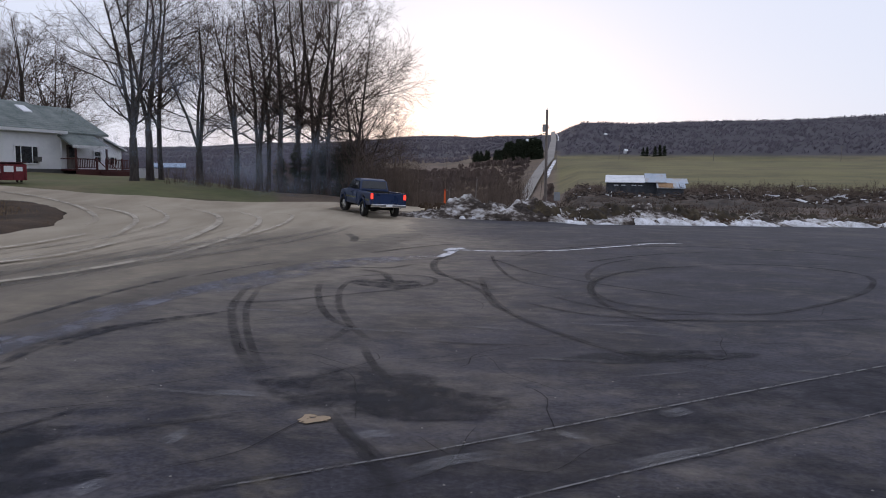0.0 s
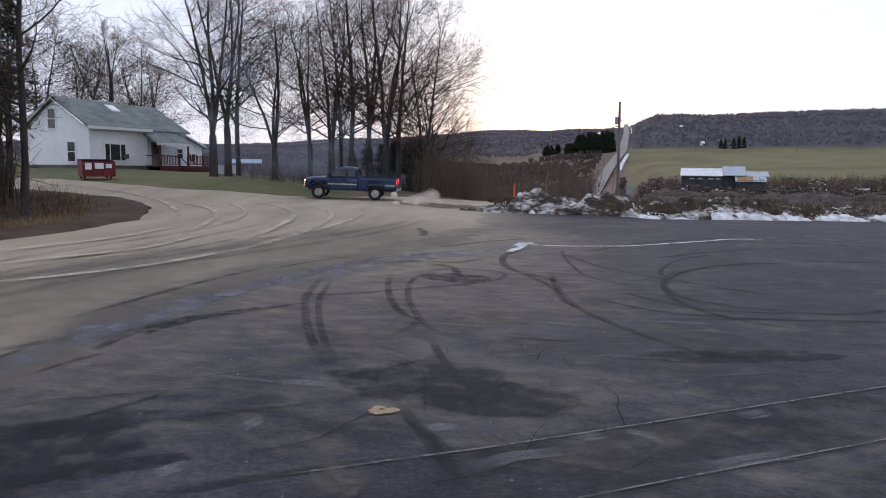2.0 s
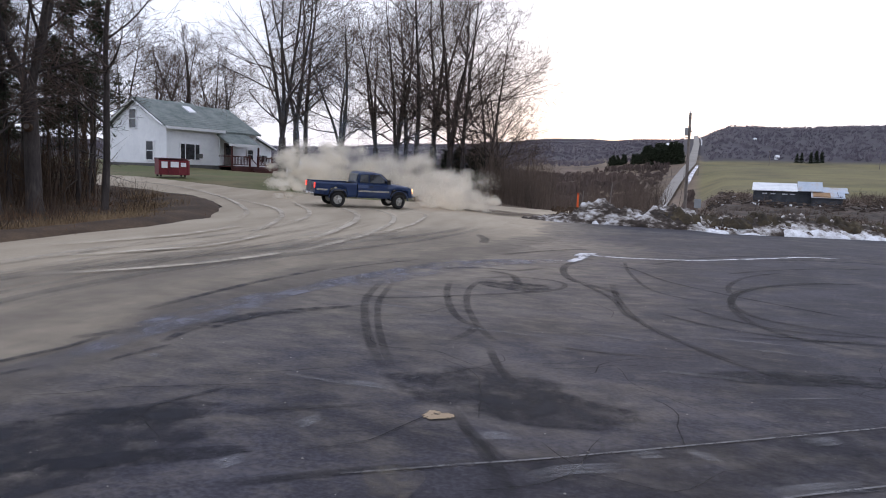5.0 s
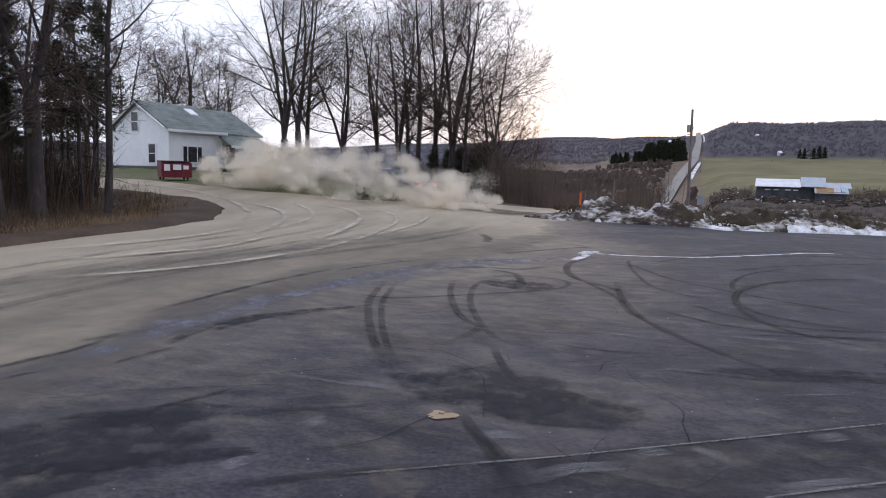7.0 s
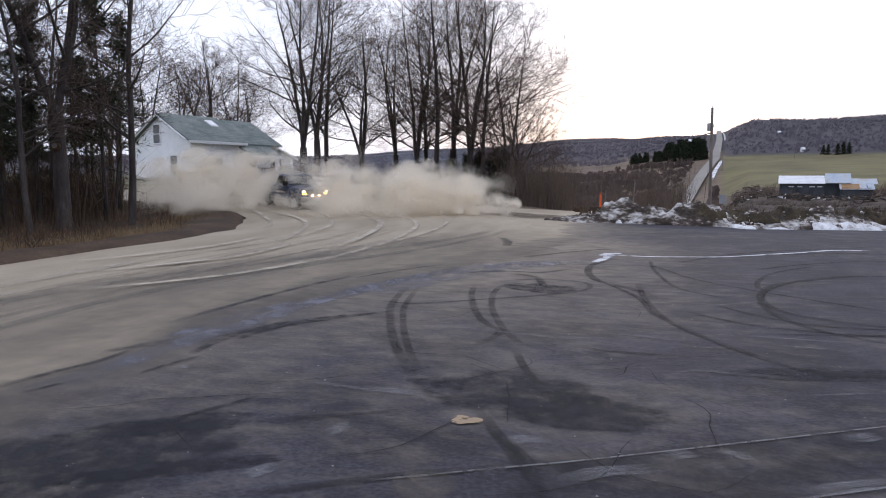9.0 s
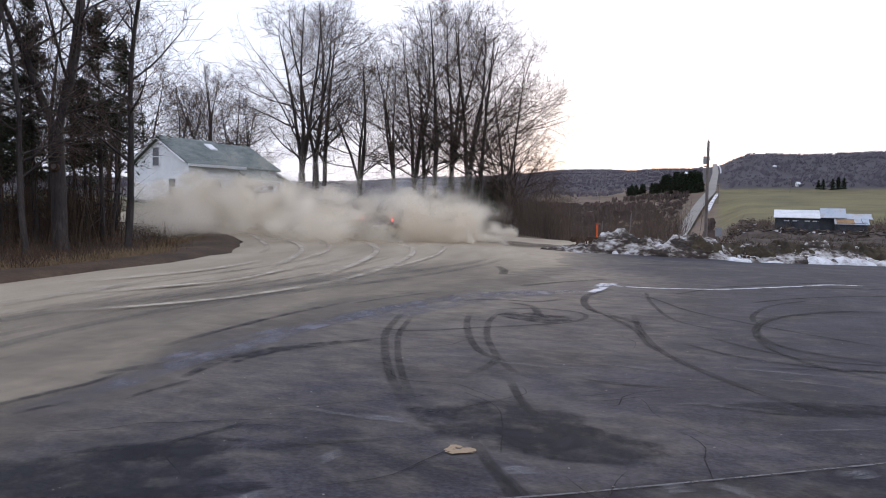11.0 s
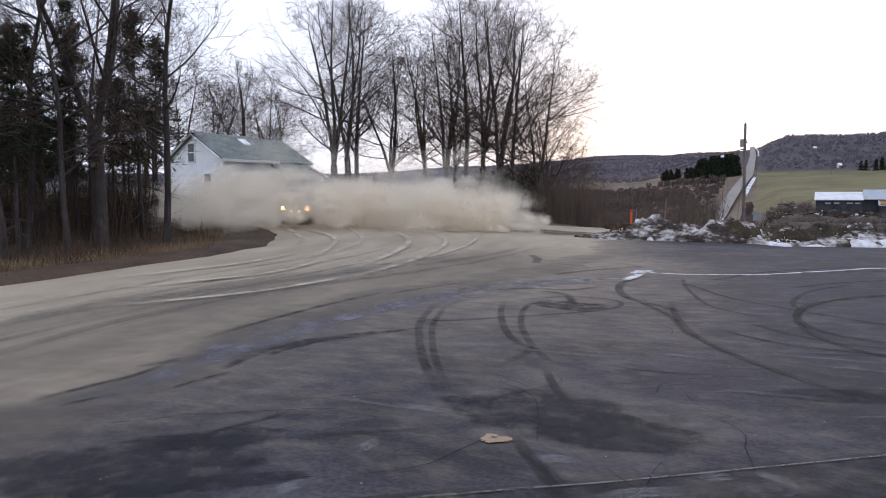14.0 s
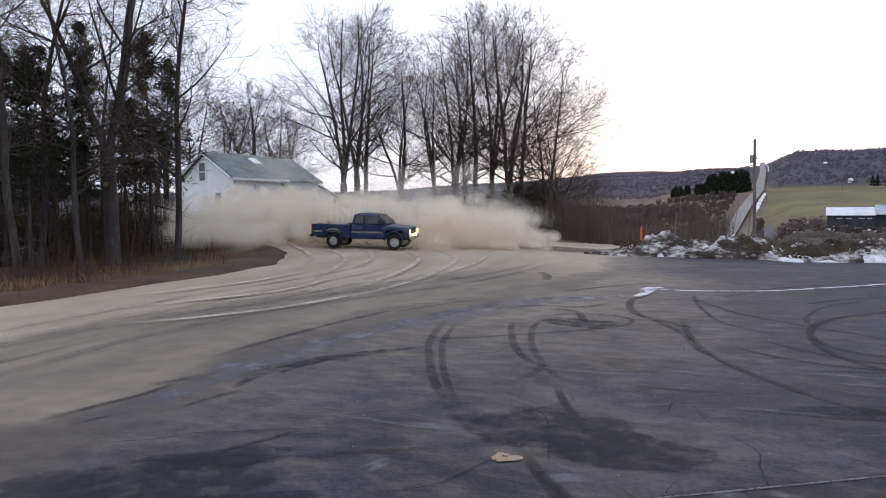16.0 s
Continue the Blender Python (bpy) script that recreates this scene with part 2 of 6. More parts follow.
def cover(x, y):
    d, a = math.hypot(x, y), math.degrees(math.atan2(-x, y))
    n = wobble(x, y, 0.03) * 3
    if d < 45 and a > 18 and y < 36 + 0.4 * (x + 20):
        return lerp3((0.04, 0.024, 0.014), (0.09, 0.055, 0.03), min(1, max(0, 0.4 + wobble(x, y, 0.4) * 0.8)))
    if a > 14 and d < (72 if a < 27 else 110):
        return lerp3(LAWN, DRY, min(1, max(0, 0.25 + wobble(x, y, 0.25) * 0.7)))
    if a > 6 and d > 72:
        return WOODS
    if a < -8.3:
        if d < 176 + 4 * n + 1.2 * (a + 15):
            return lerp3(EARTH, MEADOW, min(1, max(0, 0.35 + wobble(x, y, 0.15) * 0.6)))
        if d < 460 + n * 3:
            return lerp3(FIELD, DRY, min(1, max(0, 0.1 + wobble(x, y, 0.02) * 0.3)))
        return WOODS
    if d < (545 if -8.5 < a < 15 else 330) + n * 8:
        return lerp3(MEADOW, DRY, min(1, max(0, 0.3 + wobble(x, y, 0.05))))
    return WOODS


def build_ground():
    az = [-180 + 5 * i for i in range(24)] + [-60 + 0.75 * i for i in range(187)] + [80.25 + 4.75 * i for i in range(21)]
    ds = [0.5] + [2 + 1.5 * i for i in range(55)] + [84 + 6 * i for i in range(20)] + [205 + 22 * i for i in range(14)] + [520 + 55 * i for i in range(19)]
    vs, cols = [(0, 0, -0.03)], [(*EARTH, 1)]
    for d in ds:
        for a in az:
            x, y = -d * math.sin(radians(a)), d * math.cos(radians(a))
            rough = 0.0 if d < 46 else min(1.0, (d - 46) / 30) * (0.12 * wobble(x, y, 0.35) + min(d, 900) * (0.0004 if a < -8.3 and d < 470 else 0.004) * wobble(x, y, 0.012))
            vs.append((x, y, ground_z(x, y) + rough - 0.03))
            cols.append((*cover(x, y), 1))
    n, fs = len(az), []
    for k in range(n):
        fs.append((0, 1 + (k + 1) % n, 1 + k))
    for i in range(len(ds) - 1):
        for k in range(n):
            a, b = 1 + i * n + k, 1 + i * n + (k + 1) % n
            fs.append((a, b, b + n, a + n))
    me = mesh_of("ground", vs, fs, land_mat(), True)
    value_attr(me, "cover", cols, True)
    me.flip_normals()
    tagged(new("ground", me), "rolling land with lawn, brown meadow, hay field and leafless woods", "ground", kind="structure")


def strip(name, left, right, lift, material, across=10, label="", kind="structure", category="", step=0.8, ragged=0.0, far=0.0):
    """A sheet between two lines of points, laid on the land."""
    left, right = [Vector(p) for p in left], [Vector(p) for p in right]
    vs, fs, count = [], [], 0
    for i in range(len(left) - 1):
        n = max(1, int(max((left[i + 1] - left[i]).length, (right[i + 1] - right[i]).length) / step))
        for k in range(n + (i == len(left) - 2)):
            s = k / n
            p, q = left[i].lerp(left[i + 1], s), right[i].lerp(right[i + 1], s)
            for j in range(across + 1):
                w = p.lerp(q, j / across)
                if ragged and j in (0, across):
                    w += (p - q).normalized() * (ragged * (wobble(w.x, w.y, 0.7) + wobble(w.x, w.y, 2.3)))
                d = w.length
                vs.append((w.x, w.y, ground_z(w.x, w.y) + lift + far * d + (0.04 * wobble(w.x, w.y, 0.3) if d > 30 else 0)))
            count += 1
    c = across + 1
    for i in range(count - 1):
        for j in range(across):
            fs.append((i * c + j, i * c + j + 1, (i + 1) * c + j + 1, (i + 1) * c + j))
    me = mesh_of(name, vs, fs, material, True)
    ob = new(name, me)
    return tagged(ob, label, category, kind=kind)


def build_roads():
    left = [(-14, -40), (-13.8, 5), (-13.6, 11.8), (-13.5, 15.8), (-13.1, 19.3), (-13.7, 23.7), (-15.0, 27.0), (-16.5, 30), (-15, 34.5), (-13, 37), (-9.5, 39), (-5.6, 41.4), (-1.5, 47), (2.5, 60)]
    right = [(-4, -40), (-4, 5), (-3, 11.8), (-2, 15.8), (-1, 19.3), (0, 24.2), (0, 27.3), (0, 30), (0, 32), (-0.5, 34), (0.3, 36.5), (2, 40), (4.4, 47), (7.5, 60)]
    strip("gravel_road", left, right, 0.035, M_GRAVEL, 14, "pale packed gravel road with swept tyre tracks", category="road", ragged=0.14)
    near = [(-14, 26), (-17.2, 30.2), (-20, 32), (-24.1, 32.8), (-32, 33.8), (-50, 34), (-80, 30)]
    far = [(-12, 36.8), (-15.9, 37.2), (-19.5, 37.2), (-22.7, 38.2), (-26.6, 39.2), (-50, 42), (-80, 40)]
    strip("gravel_road", near, far, 0.04, M_GRAVEL, 8, "narrow gravel drive past the lawn to the house", category="road", ragged=0.14)
    mid = [(5.0, 60), (6.6, 90), (12.2, 135), (17.5, 180), (24.4, 229), (41, 320), (58.3, 412), (94, 643), (127.5, 881)]
    l2, r2 = [(x - 2.3, y) for x, y in mid], [(x + 2.3 + y * 0.0007, y) for x, y in mid]
    strip("country_road", l2, r2, 0.03, surface("road_gravel", [(0.2, 0.186, 0.17), (0.24, 0.222, 0.204), (0.28, 0.26, 0.24)], 0.1, 1.5, 0.9, 0.2), 4, "long straight pale road climbing the far hill", category="road", step=6, far=0.004)


LOT_EDGE = ([-40, 4, 5.6, 7.0, 8.5, 10.1, 12.6, 16.5, 20.1, 24.5, 31, 34, 60], [-6.4, -6.1, -5.8, -5.6, -5.9, -5.7, -5.3, -3.7, -2.7, -1.8, -1.6, -1.2, -1])


def bank_y(x):
    return float(np.interp(x, [-4, 0, 4, 9, 15.5, 25, 60], [34.2, 33.5, 33.6, 35.8, 37.5, 40, 50]))


def build_verge():
    """A low lip of ploughed-up soil where the wooded strip meets the gravel."""
    line = [(-14.4, -40), (-14.2, 5), (-14.0, 11.8), (-13.9, 15.8), (-13.6, 19.8), (-14.2, 23.7), (-15.4, 26.9), (-17.7, 30.4), (-20.4, 32.2), (-24.3, 33.0), (-32, 34), (-50, 34)]
    P = []
    for a, b in zip(line, line[1:]):
        n = max(2, int(math.dist(a, b) / 0.5))
        P += [Vector((a[0] + (b[0] - a[0]) * k / n, a[1] + (b[1] - a[1]) * k / n)) for k in range(n)]
    vs, fs = [], []
    for i, p in enumerate(P):
        d = (P[min(i + 2, len(P) - 1)] - P[max(i - 2, 0)]).normalized()
        s = Vector((-d.y, d.x))
        for j, (w, z) in enumerate(((-0.55, -0.04), (-0.3, 0.06), (0.1, 0.13), (0.7, 0.16), (1.5, 0.1), (2.6, -0.06))):
            q = p + s * (w + 0.35 * wobble(p.x, p.y, 0.5, 3) + 0.15 * wobble(p.x, p.y, 2.0, j))
            vs.append((q.x, q.y, ground_z(q.x, q.y) + z + (0.05 * wobble(q.x, q.y, 1.2, 5) if 0 < j < 5 else 0)))
    for i in range(len(P) - 1):
        for j in range(5):
            fs.append((i * 6 + j, (i + 1) * 6 + j, (i + 1) * 6 + j + 1, i * 6 + j + 1))
    me = mesh_of("earth_verge", vs, fs, M_EARTH, True)
    me.flip_normals()
    tagged(new("earth_verge", me), "low lip of dark soil beside the gravel", "verge", kind="structure")


def build_lot():
    ys = [-40 + 2 * i for i in range(20)] + [0.3 * i for i in range(180)]
    us = [0.25 * i for i in range(90)] + [22.5 + 1.5 * i for i in range(26)]
    vs, dust, fs, n = [], [], [], len(us)
    for y in ys:
        e = float(np.interp(y, *LOT_EDGE)) - 1.6
        for u in us:
            x = e + u
            yy = min(y, bank_y(x) - 0.2)
            vs.append((x, yy, ground_z(x, yy) + 0.055))
            r = u - 1.6 + 1.1 * wobble(x, yy, 0.35) + 0.5 * wobble(x, yy, 1.3)
            v = max(1.0 - (r + 0.3) / 0.9, 0.2 * max(0, min(1, (-1.5 - x) / 3)) + 0.15 * wobble(x, yy, 0.5, 3))
            # drifts of grit far out on the lot, towards the road mouth
            v = max(v, 0.68 * max(0, min(1, (yy - 5) / 13)) * max(0, min(1, (2.5 - x) / 6)) + 0.14 * wobble(x, yy, 0.25) + 0.08 * wobble(x, yy, 1.1))
            dust.append(max(0.0, min(1.0, v)))
    for i in range(len(ys) - 1):
        for k in range(n - 1):
            fs.append((i * n + k, i * n + k + 1, (i + 1) * n + k + 1, (i + 1) * n + k))
    me = mesh_of("parking_lot", vs, fs, lot_mat(), True)
    value_attr(me, "dust", dust)
    tagged(new("parking_lot", me), "dark worn tarred lot with dust and tyre marks", "pavement", kind="structure")


def ribbon(pts, width, lift=0.062, fade=0.35, fine=0.25):
    """A flat ribbon along a bent line; its wear value falls off at edges and ends."""
    P = [Vector((*p, 0)) for p in pts]
    line = []
    for i in range(len(P) - 1):
        p0, p1, p2, p3 = P[max(0, i - 1)], P[i], P[i + 1], P[min(len(P) - 1, i + 2)]
        n = max(2, int((p2 - p1).length / fine))
        for k in range(n):
            t = k / n
            line.append(0.5 * ((2 * p1) + (p2 - p0) * t + (2 * p0 - 5 * p1 + 4 * p2 - p3) * t * t + (3 * p1 - p0 - 3 * p2 + p3) * t ** 3))
    line.append(P[-1])
    vs, fs, wear = [], [], []
    cols = (-0.5, -0.28, 0.28, 0.5) if width < 1 else (-0.5, -0.4, -0.3, -0.2, -0.1, 0, 0.1, 0.2, 0.3, 0.4, 0.5)
    last = len(cols) - 1
    for i, p in enumerate(line):
        d = line[min(i + 1, len(line) - 1)] - line[max(i - 1, 0)]
        s = Vector((-d.y, d.x, 0)).normalized()
        end = min(1, min(i, len(line) - 1 - i) / max(1, fade * len(line) / 2))
        for j, w in enumerate(cols):
            q = p + s * (w * width * (1 + 0.25 * wobble(p.x, p.y, 0.8, j)))
            vs.append((q.x, q.y, ground_z(q.x, q.y) + lift))
            wear.append((0 if j in (0, last) else 1) * end)
    for i in range(len(line) - 1):
        for j in range(last):
            a = i * (last + 1) + j
            fs.append((a, a + 1, a + last + 2, a + last + 1))
    return vs, fs, wear


def mark(name, lines, material, label, lift=0.062, fade=0.35):
    V, F, W = [], [], []
    for pts, w in lines:
        v, f, a = ribbon(pts, w, lift, fade)
        F += [tuple(i + len(V) for i in q) for q in f]
        V += v
        W += a
    me = mesh_of(name, V, F, material)
    value_attr(me, "wear", W)
    return tagged(new(name, me), label, "ground mark", kind="structure")


def blotch(name, cx, cy, rx, ry, turn, material, label, lift=0.064, seed=0):
    """An uneven patch that fades out to its rim."""
    vs, fs, wear, n = [(cx, cy, ground_z(cx, cy) + lift)], [], [1.0], 40
    c, s = math.cos(radians(turn)), math.sin(radians(turn))
    for k, rr in enumerate((0.5, 0.88, 1.0)):
        for i in range(n):
            a = i * 2 * math.pi / n
            q = rr * (1 + 0.35 * noise.noise(Vector((math.cos(a) * 1.3, math.sin(a) * 1.3, seed))) + 0.2 * noise.noise(Vector((math.cos(a) * 4, math.sin(a) * 4, seed))))
            u, v = rx * q * math.cos(a), ry * q * math.sin(a)
            x, y = cx + u * c - v * s, cy + u * s + v * c
            vs.append((x, y, ground_z(x, y) + lift))
            wear.append((1.0, 0.9, 0.0)[k])
    for i in range(n):
        fs.append((0, 1 + i, 1 + (i + 1) % n))
        for k in range(2):
            a, b = 1 + k * n + i, 1 + k * n + (i + 1) % n
            fs.append((a, a + n, b + n, b))
    me = mesh_of(name, vs, fs, material)
    value_attr(me, "wear", wear)
    return tagged(new(name, me), label, "ground mark", kind="structure")


def build_marks():
    rubber = patchy("tyre_rubber", [(0.008, 0.008, 0.0105), (0.014, 0.0136, 0.0175)], 0.52, 2.0, low=0.15, high=0.65)
    faint = patchy("faint_rubber", [(0.01, 0.01, 0.0125), (0.018, 0.0175, 0.022)], 0.65, 1.8, low=0.2, high=0.65)
    mark("tyre_mark", [([(-3.58, 12.38), (-3.29, 10.50), (-2.92, 9.25), (-2.52, 8.13), (-2.11, 7.17), (-1.84, 6.60)], 0.15), ([(-3.35, 12.36), (-3.07, 10.50), (-2.73, 9.24), (-2.35, 8.11), (-2.03, 7.28), (-1.78, 6.72)], 0.12)], rubber, "black double rubber skid marks on the tar", 0.062)
    mark("tyre_mark", [([(-2.41, 13.05), (-2.21, 11.64), (-1.83, 10.12), (-1.52, 9.39), (-1.32, 9.17), (-1.40, 8.55), (-1.56, 8.09)], 0.15), ([(-1.86, 13.48), (-1.90, 12.17), (-1.71, 10.74), (-1.46, 9.75), (-1.31, 9.25), (-1.09, 8.68), (-0.91, 8.35)], 0.14)], rubber, "black crossing skid marks on the tar", 0.0625)
    mark("tyre_mark", [([(-3.61, 10.78), (-3.01, 10.69), (-2.19, 11.24), (-1.33, 11.96), (-0.53, 12.73), (-0.25, 13.38), (-0.37, 14.03), (-0.95, 14.24), (-1.56, 13.99), (-2.06, 13.46)], 0.13)], rubber, "thin looping black skid mark", 0.063, 0.1)
    mark("tyre_mark", [([(0.28, 18.49), (-0.27, 17.04), (-0.33, 15.52), (-0.10, 14.36), (0.39, 13.60), (0.75, 12.92), (0.87, 12.34)], 0.22), ([(0.66, 14.32), (0.69, 12.46), (0.84, 10.92), (1.08, 9.96), (1.50, 9.01), (1.97, 8.18), (2.41, 7.72), (2.90, 7.44)], 0.15), ([(-0.34, 14.78), (0.13, 13.81), (0.60, 12.36), (0.76, 10.90), (1.06, 10.14)], 0.13)], faint, "long skid marks curving across the tar", 0.0635)
    mark("tyre_mark", [([(6.28, 16.49), (4.88, 16.15), (3.81, 15.20), (3.01, 13.95), (2.64, 12.81), (2.54, 11.47), (2.77, 10.45), (3.13, 9.92), (3.66, 9.41)], 0.15), ([(0.95, 17.62), (1.35, 16.56), (1.76, 15.20), (2.55, 13.94), (3.47, 12.86), (4.33, 12.00)], 0.12), ([(1.77, 11.98), (2.44, 10.99), (3.03, 10.57), (4.07, 10.52)], 0.12), ([(1.79, 17.96), (3.36, 20.30), (5.55, 22.12), (7.81, 23.41)], 0.16), ([(3.31, 16.88), (4.60, 18.22), (6.20, 19.31), (7.51, 19.81)], 0.14), ([(2.13, 9.85), (2.86, 9.94), (3.95, 10.19)], 0.1), ([(2.83, 13.83), (3.04, 15.00), (3.74, 16.64), (4.76, 17.84)], 0.13), ([(1.13, 18.31), (1.13, 16.07), (1.39, 13.68), (2.14, 12.66)], 0.11)], faint, "wide faint circling tyre marks on the tar", 0.064, 0.15)
    mark("tyre_mark", [([(5.43, 16.47), (3.45, 14.83), (2.73, 13.21), (2.67, 11.83), (3.22, 11.04), (4.66, 10.58), (6.31, 11.58), (8.11, 13.33), (9.21, 15.40), (8.31, 16.88), (6.40, 16.89)], 0.16), ([(1.26, 11.29), (2.10, 10.39), (3.36, 10.06), (5.04, 10.11), (6.34, 10.36)], 0.12), ([(3.34, 20.10), (7.04, 21.42), (10.06, 20.49), (11.60, 18.94)], 0.2)], faint, "wide ring of tyre rubber out on the lot", 0.0643, 0.1)
    mark("tyre_mark", [([(2.11, 8.06), (2.48, 7.93), (3.12, 7.97)], 0.2), ([(-0.33, 8.51), (0.31, 8.37), (0.96, 8.38)], 0.1)], faint, "thin skid mark leaving the circle", 0.0645)
    mark("tyre_mark", [([(-1.07, 5.93), (-0.78, 5.31), (-0.53, 4.78), (-0.29, 4.27)], 0.14), ([(-1.03, 8.23), (-0.78, 7.28), (-0.55, 6.74)], 0.13), ([(-0.84, 5.41), (-0.61, 5.07), (-0.43, 4.74)], 0.12), ([(-2.26, 3.85), (-1.83, 4.10), (-1.24, 4.45), (-0.65, 4.72)], 0.12), ([(-2.71, 5.16), (-2.20, 5.39), (-1.60, 5.73)], 0.1)], faint, "faint skid marks on the tar", 0.0645, 0.6)
    mark("tyre_mark", [([(-3.04, 14.31), (-2.31, 15.03), (-1.33, 15.23), (-0.76, 16.13)], 0.2), ([(-2.03, 14.81), (-1.38, 14.43), (-1.04, 13.18), (-0.52, 13.58)], 0.2), ([(-2.04, 18.07), (-0.81, 20.08), (0.31, 21.26)], 0.22), ([(-3.47, 23.65), (-3.02, 22.13), (-2.90, 20.76)], 0.3)], faint, "smudged rubber where the lot meets the gravel", 0.0648)
    pale = patchy("pale_scrape", [(0.16, 0.155, 0.16), (0.26, 0.25, 0.26)], 0.55, 5.0)
    seam = patchy("tar_seam", [(0.1, 0.097, 0.1), (0.16, 0.155, 0.16)], 1.0, 5.0, low=0.3, high=0.55)
    dark = patchy("fresh_tar", [(0.01, 0.0104, 0.0155), (0.019, 0.0195, 0.0275)], 0.8, 4.0, low=0.33, high=0.6)
    band = patchy("newer_tar", [(0.01, 0.0104, 0.0155), (0.019, 0.0195, 0.0275)], 0.45, 2.5)
    mark("tar_seam", [([(-1.50, 4.27), (-0.31, 4.90), (0.88, 5.53), (2.32, 6.30), (4.13, 7.26), (6.84, 8.70)], 0.035), ([(-0.59, 3.70), (0.27, 4.16), (1.13, 4.62), (2.12, 5.14), (3.32, 5.77), (5.12, 6.71)], 0.03)], seam, "pale worn seams between strips of tar", 0.065, 0.05)
    mark("tar_stain", [([(-1.04, 3.99), (-0.02, 4.53), (1.00, 5.08), (2.22, 5.72), (3.72, 6.51), (5.98, 7.71)], 1.15), ([(0.41, 3.07), (0.91, 3.35), (1.40, 3.62), (1.90, 3.86), (2.43, 4.13), (3.22, 4.53)], 1.5)], band, "dark strip of newer tar along the seam", 0.0606, 0.2)
    strip_lines = []
    rng = random.Random(5)
    for i in range(46):
        x, y = rng.uniform(-5, 9), rng.uniform(5, 24)
        ln = rng.uniform(0.6, 2.4)
        strip_lines.append(([(x, y), (x + ln * 0.5, y - 0.05 * ln), (x + ln, y - 0.13 * ln)], rng.uniform(0.05, 0.14)))
    strip_lines += [([(-0.44, 10.84), (-0.01, 10.52), (0.43, 10.07)], 0.1), ([(-0.11, 9.44), (0.55, 9.30), (1.19, 9.04)], 0.12), ([(1.87, 9.23), (2.50, 9.12), (3.14, 8.93)], 0.1), ([(1.18, 11.89), (1.86, 12.01), (2.76, 12.52)], 0.12), ([(0.55, 7.45), (0.95, 7.72), (1.33, 7.93)], 0.06), ([(-3.06, 9.39), (-2.03, 9.61), (-1.44, 9.50)], 0.07), ([(1.54, 6.94), (2.20, 7.16), (2.88, 7.38)], 0.05), ([(-0.83, 8.96), (-0.17, 9.05), (0.18, 8.99)], 0.08)]
    mark("scrape_mark", strip_lines, pale, "pale plough scrapes on the tar", 0.0655, 1.0)
    specks = patchy("pale_grit", [(0.3, 0.3, 0.31), (0.45, 0.45, 0.47)], 0.42, 55.0)
    grit = []
    for pts in ([(-0.31, 4.60), (-0.05, 4.83), (0.14, 4.91), (0.42, 5.02)], [(1.27, 4.81), (1.53, 4.94), (1.78, 5.06), (2.06, 5.16)], [(1.84, 5.91), (2.04, 6.00), (2.15, 6.10)], [(0.44, 5.24), (0.57, 5.31), (0.69, 5.36)], [(-2.12, 4.97), (-2.08, 5.12), (-2.01, 5.28)], [(-2.21, 6.20), (-1.97, 6.23), (-1.66, 6.17)], [(-2.37, 4.14), (-2.31, 4.23), (-2.21, 4.38)], [(0.89, 5.46), (0.98, 5.38), (1.10, 5.38)], [(-4.42, 6.44), (-4.32, 6.44), (-4.26, 6.47)], [(-0.77, 5.25), (-0.60, 5.33), (-0.42, 5.35)]):
        grit += [(pts, 0.12), ([(x + 0.05, y - 0.07) for x, y in pts], 0.07)]
    mark("grit_patch", grit, specks, "scatter of pale grit and salt on the tar", 0.0665, 0.8)
    blotch("tar_stain", -0.80, 6.46, 0.95, 0.75, -15, dark, "broad black stain on the tar", 0.0605, 1)
    blotch("tar_stain", -0.14, 6.09, 0.75, 0.5, -10, dark, "broad black stain on the tar", 0.061, 2)
    blotch("tar_stain", -3.67, 4.30, 1.15, 0.62, 30, dark, "broad black stain on the tar", 0.0605, 3)
    blotch("tar_stain", -3.26, 4.96, 0.55, 0.28, 30, dark, "black stain on the tar", 0.0611, 13)
    blotch("tar_stain", -2.86, 4.14, 0.75, 0.14, 28, dark, "dark streak on the tar", 0.0607, 14)
    blotch("tar_stain", -3.49, 3.59, 0.6, 0.3, 30, dark, "black stain on the tar", 0.0608, 15)
    blotch("tar_stain", -4.49, 8.27, 1.9, 0.16, 52, dark, "dark wet streak along the edge of the tar", 0.0605, 4)
    blotch("tar_stain", 2.48, 7.93, 1.5, 0.25, 10, dark, "black stain on the tar", 0.0605, 6)
    blotch("tar_stain", -1.18, 13.03, 0.7, 0.6, 0, dark, "dark rubber smudge on the tar", 0.0606, 16)
    # hairline cracks in the old tar
    cracks, rng = [], random.Random(27)
    for i in range(30):
        x, y, a = rng.uniform(-5, 5), rng.uniform(3.6, 11), rng.choice((0.5, 0.55, -1.0, 0.6)) + rng.gauss(0, 0.25)
        pts = [(x, y)]
        for k in range(rng.randrange(4, 9)):
            a += rng.gauss(0, 0.35)
            x, y = x + 0.3 * math.cos(a), y + 0.3 * math.sin(a)
            pts.append((x, y))
        cracks.append((pts, rng.uniform(0.008, 0.018)))
    mark("tar_crack", cracks, patchy("crack", [(0.006, 0.006, 0.007), (0.011, 0.011, 0.012)], 0.7, 6.0, low=0.25, high=0.55), "hairline cracks in the old tar", 0.0652, 0.3)
    soil = patchy("spread_soil", [(0.07, 0.05, 0.036), (0.13, 0.098, 0.072)], 0.85, 1.6, stretch=(0.6, 1.2, 1), low=0.25, high=0.6)
    blotch("soil_smear", -3.94, 36.34, 2.6, 1.5, 10, soil, "thin brown soil spread from the end of the snow bank", 0.075, 21)
